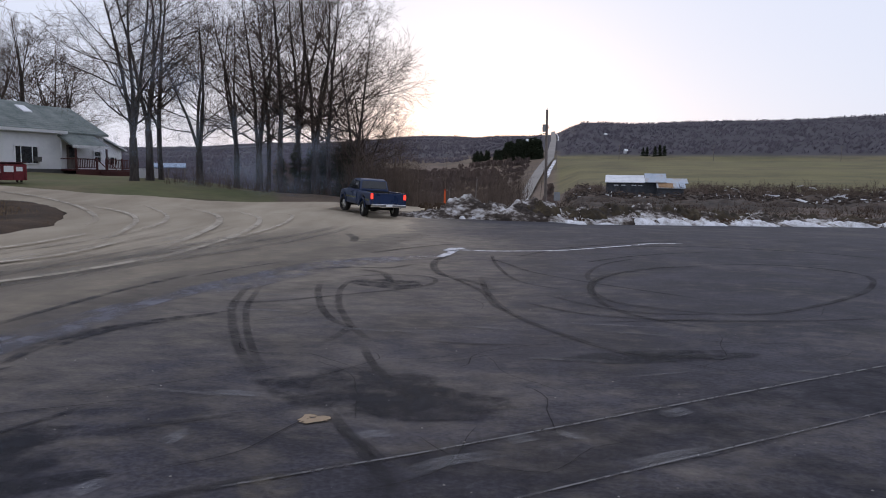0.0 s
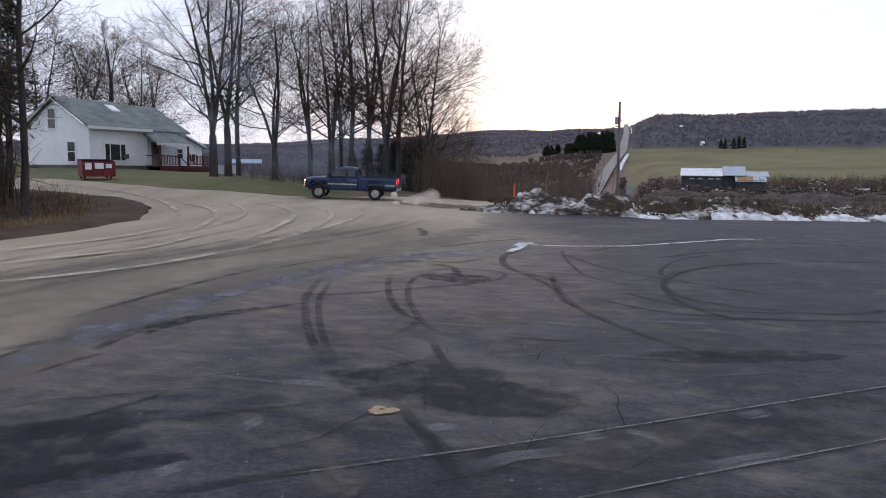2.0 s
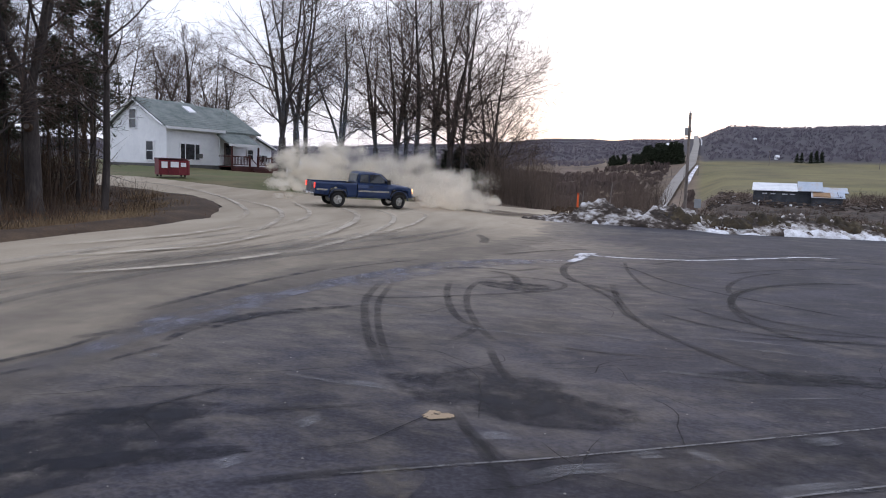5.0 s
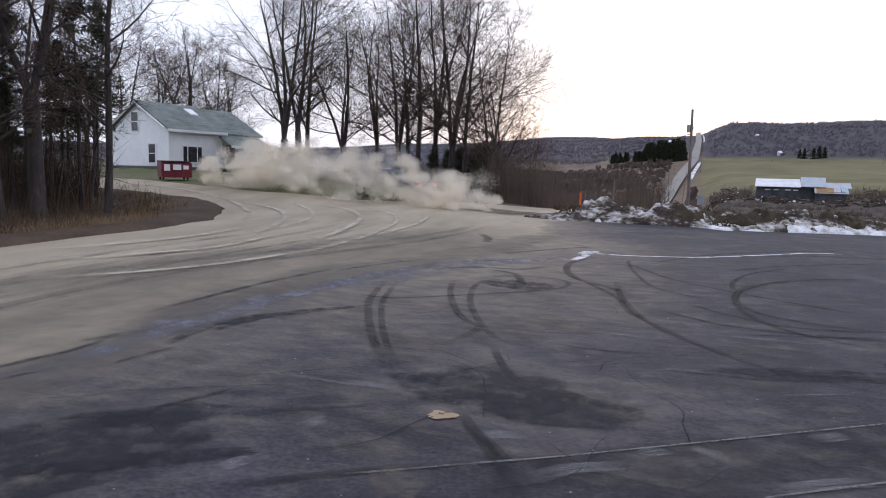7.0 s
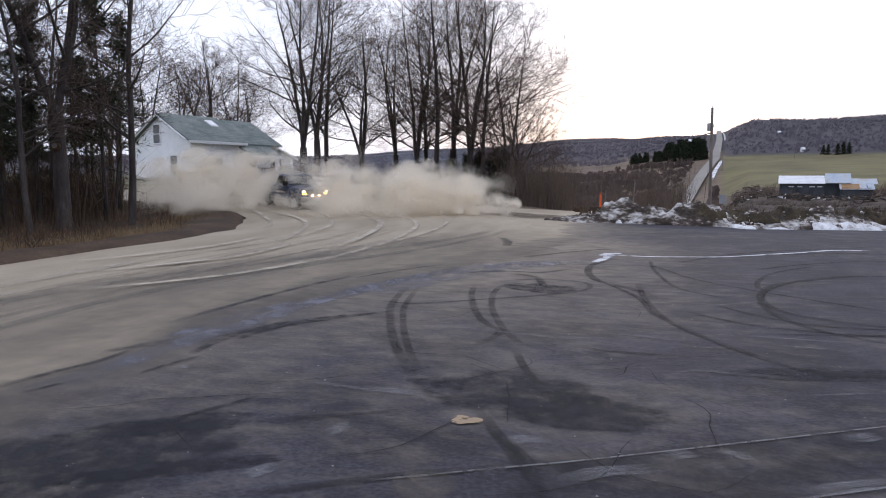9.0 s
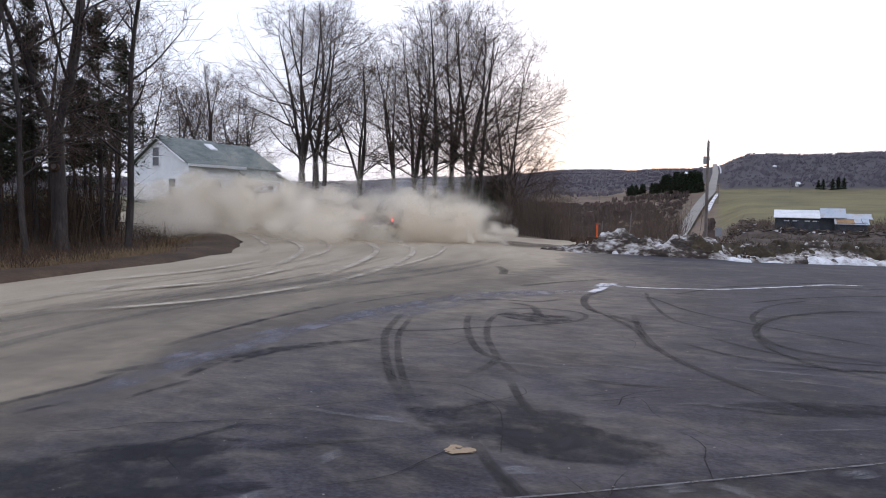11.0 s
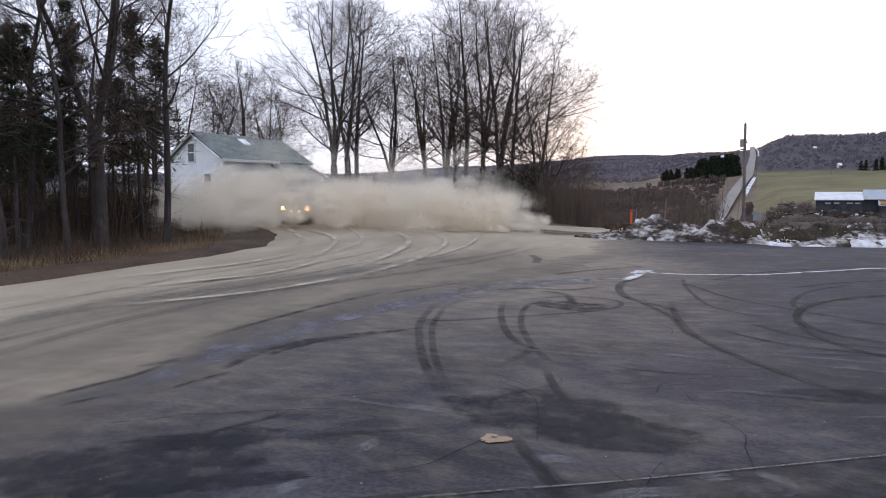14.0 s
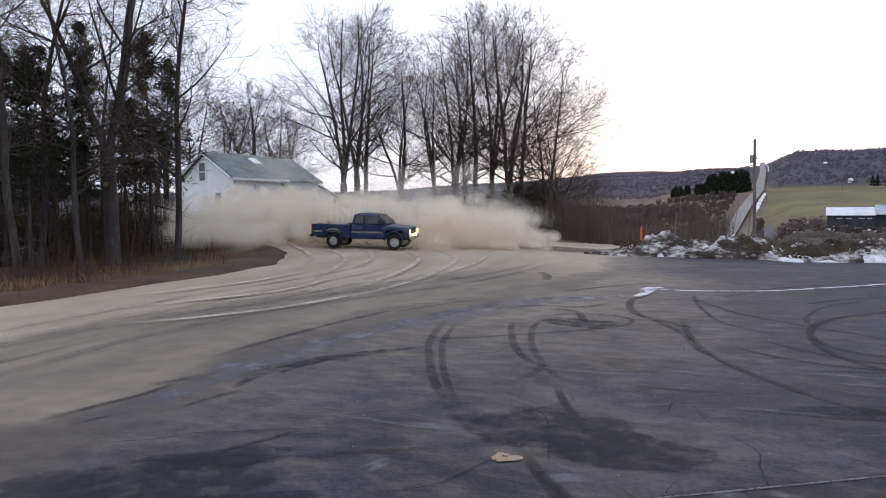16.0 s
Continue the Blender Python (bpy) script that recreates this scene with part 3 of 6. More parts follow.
    sand = patchy("sand", [(0.25, 0.185, 0.12), (0.34, 0.255, 0.17)], 2.5, 9.0)
    blotch("sand_spot", -1.11, 5.58, 0.135, 0.11, 10, sand, "small patch of spilled tan sand", 0.068, 9)
    blotch("sand_spot", -1.13, 4.27, 0.2, 0.3, 12, patchy("thin_sand", [(0.14, 0.12, 0.09), (0.2, 0.17, 0.13)], 0.4, 9.0), "thin smear of tan sand", 0.068, 11)
    # melt water left rough; its pale bluish tone stands in for mirrored sky
    melt = patchy("sky_tinted_melt", [(0.098, 0.096, 0.119), (0.15, 0.147, 0.175)], 0.9, 1.8, rough=0.6)
    mark("wet_streak", [([(-5.25, 5.26), (-5.09, 6.08), (-5.00, 7.29), (-4.75, 8.76), (-4.42, 10.81), (-3.79, 13.42), (-3.06, 15.60)], 0.5), ([(-4.18, 11.25), (-3.50, 13.22), (-2.72, 15.21), (-1.48, 16.87), (-0.41, 17.46)], 1.1), ([(-5.30, 7.51), (-5.14, 8.83), (-4.79, 10.29)], 0.3)], melt, "damp streak of melt water along the tar, reflected sky in its bluish colour", 0.0615, 0.25)
    mark("wet_streak", [([(-3.16, 16.11), (-2.12, 16.46), (-1.10, 17.35), (-0.15, 18.06)], 0.5)], melt, "damp streak of melt water along the tar, reflected sky in its bluish colour", 0.0612, 0.5)
    mark("tar_edge", [([(-5.70, 5.33), (-5.53, 5.97), (-5.38, 6.43), (-5.34, 6.99)], 0.11), ([(-5.78, 8.30), (-5.71, 9.17), (-5.58, 10.28), (-5.36, 11.53), (-4.96, 13.18)], 0.16), ([(-5.30, 5.31), (-5.18, 5.59), (-5.06, 5.81)], 0.09), ([(-4.56, 6.87), (-4.60, 7.62), (-4.45, 8.34), (-4.27, 8.91)], 0.16), ([(-4.44, 7.62), (-4.34, 8.15), (-4.13, 8.69)], 0.13), ([(-4.64, 6.02), (-4.56, 6.45), (-4.38, 6.91)], 0.08), ([(-4.83, 12.99), (-4.33, 14.44), (-3.66, 15.88)], 0.1), ([(-3.45, 4.72), (-3.41, 5.11), (-3.20, 5.47), (-3.07, 5.75)], 0.07)], dark, "broken black edge of the tar", 0.066, 0.4)
    salt = patchy("salt_line", [(0.45, 0.45, 0.48), (0.72, 0.72, 0.75)], 1.6, 3.5, low=0.36, high=0.56)
    mark("salt_line", [([(-0.25, 17.52), (-0.01, 18.37), (0.17, 19.29)], 0.3), ([(-0.01, 18.93), (0.17, 19.73), (0.48, 19.71)], 0.5), ([(0.22, 19.45), (1.03, 19.20), (2.06, 19.34), (3.11, 19.63), (4.45, 20.59), (5.72, 21.56), (6.50, 22.20), (7.61, 22.33)], 0.2)], salt, "white line of melted snow and salt on the tar", 0.069, 0.1)
    track = patchy("tyre_sweep", [(0.42, 0.37, 0.3), (0.52, 0.46, 0.375)], 0.8, 1.0, low=0.2, high=0.62)
    lines = [([(-26.89, 36.22), (-22.06, 35.23), (-17.87, 32.30), (-13.87, 27.06), (-12.28, 23.46)], 0.3), ([(-17.13, 31.92), (-13.68, 29.01), (-11.76, 26.00), (-10.22, 21.57), (-9.32, 18.11)], 0.28), ([(-14.24, 32.37), (-11.76, 28.65), (-10.57, 25.58), (-10.04, 22.29)], 0.24), ([(-12.99, 32.63), (-10.38, 30.11), (-8.99, 27.15), (-7.92, 22.23), (-7.37, 18.08), (-7.39, 15.34)], 0.34), ([(-10.64, 32.59), (-8.38, 29.89), (-7.36, 26.66), (-6.64, 21.73), (-6.45, 17.62), (-6.62, 14.39)], 0.28), ([(-8.65, 31.26), (-7.07, 31.05), (-6.41, 25.97), (-6.41, 20.32)], 0.22), ([(-9.30, 10.25), (-8.17, 11.33), (-7.20, 13.15), (-6.59, 15.77)], 0.3), ([(-10.92, 12.05), (-9.99, 13.21), (-8.89, 15.60), (-8.96, 19.45)], 0.26), ([(-12.25, 13.53), (-11.54, 15.02), (-10.83, 17.61), (-10.88, 21.13)], 0.26)]
    mark("tyre_sweep", lines, track, "pale swept tyre arcs in the gravel", 0.085, 0.5)
    ruts = []
    for x0, w in ((-11.4, 0.5), (-10.4, 0.35), (-9.3, 0.6), (-8.1, 0.35), (-7.3, 0.5)):
        ruts.append(([(x0, -4), (x0 + 0.2, 6), (x0 + 0.5, 13), (x0 + 1.2, 20), (x0 + 1.0, 26)], w))
    mark("wheel_rut", ruts, patchy("faint_sweep", [(0.40, 0.355, 0.285), (0.48, 0.43, 0.355)], 0.5, 1.2, stretch=(1, 0.4, 1)), "faint pale wheel ruts along the gravel", 0.047, 0.4)
    ey = [-10, -4, 2, 6, 9, 12, 16, 20, 24, 28]
    thin = patchy("damp_gravel", [(0.12, 0.105, 0.09), (0.18, 0.156, 0.13)], 0.5, 0.6, stretch=(1.0, 0.5, 1), low=0.15, high=0.6)
    mark("wheel_rut", [([(float(np.interp(y, *LOT_EDGE)) - 1.5, y) for y in ey], 5.6)], thin, "broad damp band where gravel thins out over tar", 0.0608, 0.4)
    mark("wheel_rut", [([(float(np.interp(y, *LOT_EDGE)) - 2.1, y) for y in ey], 0.35), ([(float(np.interp(y, *LOT_EDGE)) - 4.2 + 0.06 * y, y) for y in ey], 0.45)], thin, "damp ruts where gravel thins out over tar", 0.0604, 0.3)
    mark("wheel_rut", [([(x - 0.7, y) for x, y in pts], w * 0.7) for pts, w in ruts[1:4]], patchy("dark_rut", [(0.13, 0.11, 0.088), (0.17, 0.145, 0.115)], 0.55, 1.2, stretch=(1, 0.4, 1)), "darker damp ruts along the gravel", 0.046, 0.4)


# ---- trees ----
def limb(V, F, pts, radii, sides):
    """A tapering tube of few sides, added to plain lists."""
    base, n = len(V), len(pts)
    for i, p in enumerate(pts):
        q = (pts[min(i + 1, n - 1)] - pts[max(i - 1, 0)]).normalized()
        u = q.cross(Vector((0.3, 0.2, 1)) if abs(q.z) < 0.8 else Vector((1, 0.2, 0))).normalized()
        w = q.cross(u)
        for k in range(sides):
            a = k * 2 * math.pi / sides
            V.append(tuple(p + (u * math.cos(a) + w * math.sin(a)) * radii[i]))
    for i in range(n - 1):
        for k in range(sides):
            a, b = base + i * sides + k, base + i * sides + (k + 1) % sides
            F.append((a, b, b + sides, a + sides))


def grow(rng, start, way, length, radius, segs, up, crook):
    """A crooked line that bends towards the light."""
    pts, p, d = [start], start.copy(), way.normalized()
    for i in range(segs):
        d = (d + Vector((rng.gauss(0, crook), rng.gauss(0, crook), rng.gauss(0, crook) + up))).normalized()
        p = p + d * (length / segs)
        pts.append(p.copy())
    return pts


def side_way(rng, d, angle):
    u = d.cross(Vector((0, 0, 1)) if abs(d.z) < 0.95 else Vector((1, 0, 0))).normalized()
    w = d.cross(u)
    a = rng.uniform(0, 2 * math.pi)
    return (d * math.cos(angle) + (u * math.cos(a) + w * math.sin(a)) * math.sin(angle)).normalized()


def bare_tree(name, seed, height, girth, leaders, fork, fan, label, category="tree", limbs=9, reach=0.4, lowest=0.06, droop=0.0):
    """A leafless broadleaf: a trunk that forks into leaders, rising limbs, and three orders of twigs."""
    rng = random.Random(seed)
    TV, TF, CV, CF = [], [], [], []
    base = grow(rng, Vector((0, 0, -0.3)), Vector((rng.uniform(-0.04, 0.04), rng.uniform(-0.04, 0.04), 1)), height * fork, 0, 6, 0.05, 0.02)
    r0 = girth / 2
    limb(TV, TF, base, [r0 * (1.25 if k == 0 else 1 - 0.035 * k) for k in range(7)], 9)
    turn = rng.uniform(0, 6.28)
    for s in range(leaders):
        a = turn + s * 2 * math.pi / leaders + rng.uniform(-0.4, 0.4)
        lean = math.tan(radians(fan)) * rng.uniform(0.6, 1.15) if leaders > 1 else 0.02
        top = height * (1 - fork) * (rng.uniform(0.82, 1.0) if s else 1.0)
        lead = grow(rng, base[-1] - Vector((0, 0, 0.1)), Vector((math.cos(a) * lean, math.sin(a) * lean, 1)), top, 0, 12, 0.035, 0.045)
        lr0 = r0 * (0.8 if leaders == 1 else 0.85 / leaders ** 0.5)
        rad = [lr0 * (1 - k / 12.6) ** 0.95 + 0.012 for k in range(13)]
        limb(TV, TF, lead, rad, 7)
        for i in range(limbs):
            f = lowest + (0.96 - lowest) * ((i + rng.random()) / limbs) ** 1.1
            k = min(11, int(f * 12))
            p = lead[k].lerp(lead[k + 1], f * 12 - k)
            d = (lead[k + 1] - lead[k]).normalized()
            ln = height * reach * (0.66 + 0.7 * f - 1.15 * f * f) * 1.15 * rng.uniform(0.6, 1.1)
            lp = grow(rng, p, side_way(rng, d, radians(rng.uniform(40, 66) + (10 + droop) * (1 - f))), ln, 0, 6, 0.045 - 0.0015 * droop, 0.1)
            lr = max(0.016, min(0.07, rad[k] * 0.42))
            limb(TV, TF, lp, [lr * (1 - j / 6.6) ** 0.85 + 0.005 for j in range(7)], 5)
            for b in range(10):
                g = 0.1 + 0.88 * (b + rng.random()) / 10
                j = min(5, int(g * 6))
                q = lp[j].lerp(lp[j + 1], g * 6 - j)
                bd = (lp[j + 1] - lp[j]).normalized()
                bl = ln * 0.5 * (1.25 - g * 0.85) * rng.uniform(0.7, 1.2) + 0.35
                bp = grow(rng, q, side_way(rng, bd, radians(rng.uniform(30, 60))), bl, 0, 4, 0.02, 0.11)
                br = max(0.011, lr * 0.4 * (1 - g * 0.5))
                limb(CV, CF, bp, [br * (1 - u * 0.18) for u in range(5)], 3)
                for c in range(5):
                    e = 0.2 + 0.8 * (c + rng.random()) / 5
                    m = min(3, int(e * 4))
                    x = bp[m].lerp(bp[m + 1], e * 4 - m)
                    cd = (bp[m + 1] - bp[m]).normalized()
                    cl = bl * 0.5 * rng.uniform(0.6, 1.1) + 0.2
                    cw = side_way(rng, cd, radians(rng.uniform(28, 55)))
                    cp = grow(rng, x, cw, cl, 0, 2, 0.03, 0.06)
                    limb(CV, CF, [cp[0], cp[2]], [0.009, 0.004], 3)
                    z = cp[0].lerp(cp[2], rng.uniform(0.2, 0.7))
                    limb(CV, CF, [z, z + side_way(rng, cw, radians(rng.uniform(22, 42))) * cl * 0.6], [0.008, 0.004], 3)
    ob = new(name)
    for nm, v, f, mt in (("trunk", TV, TF, M_BARK), ("crown", CV, CF, M_TWIG)):
        o = new(nm, mesh_of(nm, v, f, mt, True))
        o.parent = ob
    tagged(ob, label, category)
    return ob


def put(ob, x, y, turn=0.0, size=1.0, sink=0.0):
    ob.matrix_basis = pose(x, y, ground_z(x, y) - sink, 0, 0, turn) @ Matrix.Diagonal((size, size, size, 1))
    return ob


def again(ob, x, y, turn, size, label=""):
    o = copy_thing(ob, pose(x, y, ground_z(x, y), 0, 0, turn))
    o.scale = (size, size, size)
    return tagged(o, label) if label else o


def polar(bearing, d):
    return -d * math.sin(radians(bearing)), d * math.cos(radians(bearing))


def conifer(name, seed, height, girth, bare, width, label, tufts=25, droop=-0.15, needle=1.0):
    """An evergreen: straight trunk, whorls of boughs, tufts of needles along them."""
    rng = random.Random(seed)
    TV, TF, CV, CF = [], [], [], []
    pts = grow(rng, Vector((0, 0, -0.3)), Vector((rng.uniform(-0.03, 0.03), rng.uniform(-0.03, 0.03), 1)), height, 0, 10, 0.03, 0.015)
    limb(TV, TF, pts, [girth / 2 * (1 - i / 10.4) for i in range(11)], 7)
    n = int(height * 9)
    for i in range(n):
        f = rng.uniform(0.12, bare) if i < n * 0.18 else bare + (0.98 - bare) * rng.random()
        dead = f < bare
        k = min(9, int(f * 10))
        p = pts[k].lerp(pts[k + 1], f * 10 - k)
        a = rng.uniform(0, 2 * math.pi)
        ln = width * (1.05 - f) * rng.uniform(0.55, 1.15) / (1.05 - bare) * (0.7 if dead else 1)
        bp = grow(rng, p, Vector((math.cos(a), math.sin(a), droop + 0.5 * (f - 0.4))), ln, 0, 4, -0.02 if f < 0.7 else 0.08, 0.08)
        limb(TV, TF, bp, [0.03, 0.024, 0.018, 0.012, 0.006], 3)
        if dead:
            continue
        for t in range(tufts):
            e = 0.15 + 0.85 * rng.random()
            m = min(3, int(e * 4))
            c = bp[m].lerp(bp[m + 1], e * 4 - m) + Vector((rng.gauss(0, 0.16), rng.gauss(0, 0.16), rng.gauss(0.02, 0.10)))
            for q in range(3):
                u = Vector((rng.gauss(0, 1), rng.gauss(0, 1), rng.gauss(0.15, 0.6))).normalized() * rng.uniform(0.18, 0.42) * needle ** 0.5
                w = Vector((rng.gauss(0, 1), rng.gauss(0, 1), rng.gauss(0, 0.5))).normalized() * 0.03 * needle
                b = len(CV)
                CV += [tuple(c - w), tuple(c + w), tuple(c + u)]
                CF.append((b, b + 1, b + 2))
    ob = new(name)
    for nm, v, f, mt in (("trunk", TV, TF, M_BARK), ("crown", CV, CF, M_NEEDLE)):
        o = new(nm, mesh_of(nm, v, f, mt))
        o.parent = ob
    return tagged(ob, label, "tree")


def stalks(name, places, seed, material, label, tall=(0.6, 1.6), count=7, thick=0.02, fan=0.35, category="brush", twigs=2):
    """A thicket of thin upright stems with side twigs."""
    rng = random.Random(seed)
    V, F = [], []
    for x, y, s in places:
        z = ground_z(x, y) - 0.1
        for i in range(count):
            h = rng.uniform(*tall) * s
            base = Vector((x + rng.gauss(0, 0.35) * s, y + rng.gauss(0, 0.35) * s, z))
            d = Vector((rng.gauss(0, fan), rng.gauss(0, fan), 1)).normalized()
            tip = base + d * h
            w = Vector((rng.gauss(0, 1), rng.gauss(0, 1), 0)).normalized() * thick * s
            b = len(V)
            V += [tuple(base - w), tuple(base + w), tuple(tip)]
            F.append((b, b + 1, b + 2))
            for k in range(twigs):
                p = base.lerp(tip, rng.uniform(0.35, 0.9))
                q = p + Vector((rng.gauss(0, 0.5), rng.gauss(0, 0.5), rng.uniform(0.3, 0.9))) * h * 0.35
                b = len(V)
                V += [tuple(p - w * 0.5), tuple(p + w * 0.5), tuple(q)]
                F.append((b, b + 1, b + 2))
    return tagged(new(name, mesh_of(name, V, F, material)), label, category, kind="stuff")


def build_trees():
    rng = random.Random(3)
    grove = "bare maples along the road"
    kinds = [bare_tree("maple_tree", 11, 16.5, 0.66, 3, 0.2, 9, "tall bare maple with upright leaders on the lawn", limbs=10, reach=0.46),
             bare_tree("maple_tree", 12, 16.5, 0.6, 3, 0.24, 8, "bare maple with three dark leaders", limbs=10, reach=0.42),
             bare_tree("maple_tree", 13, 13.5, 0.6, 4, 0.2, 16, "bare spreading maple with low forked leaders", limbs=8, reach=0.42),
             bare_tree("maple_tree", 14, 17, 0.46, 1, 0.2, 0, "slender tall bare maple with a straight trunk", limbs=24, reach=0.36, lowest=0.04),
             bare_tree("maple_tree", 15, 14.5, 0.46, 2, 0.14, 7, "round bare maple with drooping low twigs", limbs=21, reach=0.56, lowest=0.04, droop=14)]
    # bearing, distance, kind, turn, size
    rows = [(24.4, 53, 0, 0, 0.97), (23.3, 54, 1, 80, 0.97), (22.5, 56, 3, 40, 0.92), (19.7, 56, 2, 10, 0.96), (17.0, 57, 1, 150, 0.84),
            (15.3, 55, 0, 120, 0.92), (14.6, 57, 3, 210, 0.9), (13.7, 54, 3, 260, 1.0), (12.3, 56, 1, 300, 1.04), (10.9, 54, 0, 120, 1.02), (9.8, 53, 3, 20, 0.88),
            (7.9, 53, 4, 60, 0.92), (7.1, 54, 4, 170, 0.64)]
    used = set()
    for b, d, k, turn, size in rows:
        x, y = polar(b, d)
        if k in used:
            again(kinds[k], x, y, turn, size)
        else:
            used.add(k)
            put(kinds[k], x, y, turn, size)
        tagged(kinds[k], group=grove)
    # beyond the house
    for b, d, k, turn, size in [(31.5, 84, 2, 15, 1.15), (33.5, 88, 2, 140, 1.1), (36.0, 92, 4, 50, 1.1), (29.8, 82, 4, 100, 0.95), (38.5, 86, 2, 250, 1.1), (28.6, 80, 2, 10, 0.9)]:
        again(kinds[k], *polar(b, d), turn, size, "bare maple standing beyond the white house")
    # the strip of trees beside the road
    old = bare_tree("maple_tree", 21, 15, 0.6, 3, 0.3, 24, "thick old roadside maple with a sawn limb scar", limbs=9)
    put(old, *polar(41.7, 29.5), 30)
    bm = tube(bmesh.new(), [(-0.1, -0.24, 3.05), (-0.13, -0.36, 3.1)], 0.17, 0.15, 14)
    scar = part("limb_scar", bm, M_EARTH, old, "round sawn-off limb scar")
    part("cut_face", tube(bmesh.new(), [(-0.132, -0.362, 3.1), (-0.134, -0.37, 3.103)], 0.1, 0.1, 12), M_POLE, scar)
    slim = bare_tree("ash_tree", 22, 15.5, 0.3, 1, 0.2, 0, "slim straight bare ash with side twigs", limbs=18, reach=0.26, lowest=0.05)
    put(slim, *polar(37.3, 31), 0)
    for b, d, turn, size in [(43.8, 28, 200, 0.8), (46.5, 30, 40, 0.9), (42.6, 38, 120, 0.85), (38.4, 36, 90, 0.7), (47.8, 26.5, 300, 0.9), (52, 30, 20, 0.9), (58, 31, 0, 1.0)]:
        again(slim, *polar(b, d), turn, size, "slim bare tree in a dark roadside thicket")
    pines = [conifer("pine_tree", 31, 12.5, 0.34, 0.36, 2.5, "dark pine with dead lower branches", tufts=23), conifer("pine_tree", 32, 10.5, 0.26, 0.34, 2.4, "smaller dark pine with dead lower branches", tufts=23)]
    spots = [(43.2, 33, 0, 0, 0.82), (45.3, 32, 0, 90, 0.7), (38.9, 33, 1, 120, 0.95), (48.5, 31, 1, 200, 0.8), (51, 34, 0, 300, 0.75), (46.8, 38, 1, 10, 0.95), (55, 30, 0, 60, 0.8), (38.0, 39, 1, 222, 0.95), (44.2, 42, 0, 250, 0.8), (60, 33, 0, 20, 1), (39.9, 33.5, 1, 75, 0.68), (40.8, 37, 0, 130, 0.62), (47.0, 28.5, 1, 160, 0.72)]
    seen = set()
    for b, d, k, turn, size in spots:
        x, y = polar(b, d)
        if k in seen:
            again(pines[k], x, y, turn, size)
        else:
            seen.add(k)
            put(pines[k], x, y, turn, size)
        tagged(pines[k], group="roadside pines")
    # low dark cedars under the grove's edge
    cedar = conifer("cedar_bush", 41, 4.6, 0.16, 0.05, 1.5, "low dark evergreen under the bare maples", tufts=60)
    for i, (b, d, turn, size) in enumerate([(9.2, 54, 0, 0.85), (10.2, 55, 90, 0.9), (11.2, 55, 200, 0.8), (8.2, 54, 140, 0.95), (12.4, 56, 30, 0.8), (13.6, 56, 60, 0.6), (7.3, 54, 10, 0.8), (8.8, 55.5, 310, 1.0)]):
        put(cedar, *polar(b, d), turn, size) if i == 0 else again(cedar, *polar(b, d), turn, size)
    for b, d, turn, size in [(43.6, 52, 120, 1.4), (45.4, 48, 200, 1.5), (47.2, 52, 10, 1.7), (49.0, 46, 90, 1.5), (51, 50, 270, 1.8), (53.5, 46, 30, 1.6)]:
        again(cedar, *polar(b, d), turn, size, "dense dark evergreen behind the roadside pines")


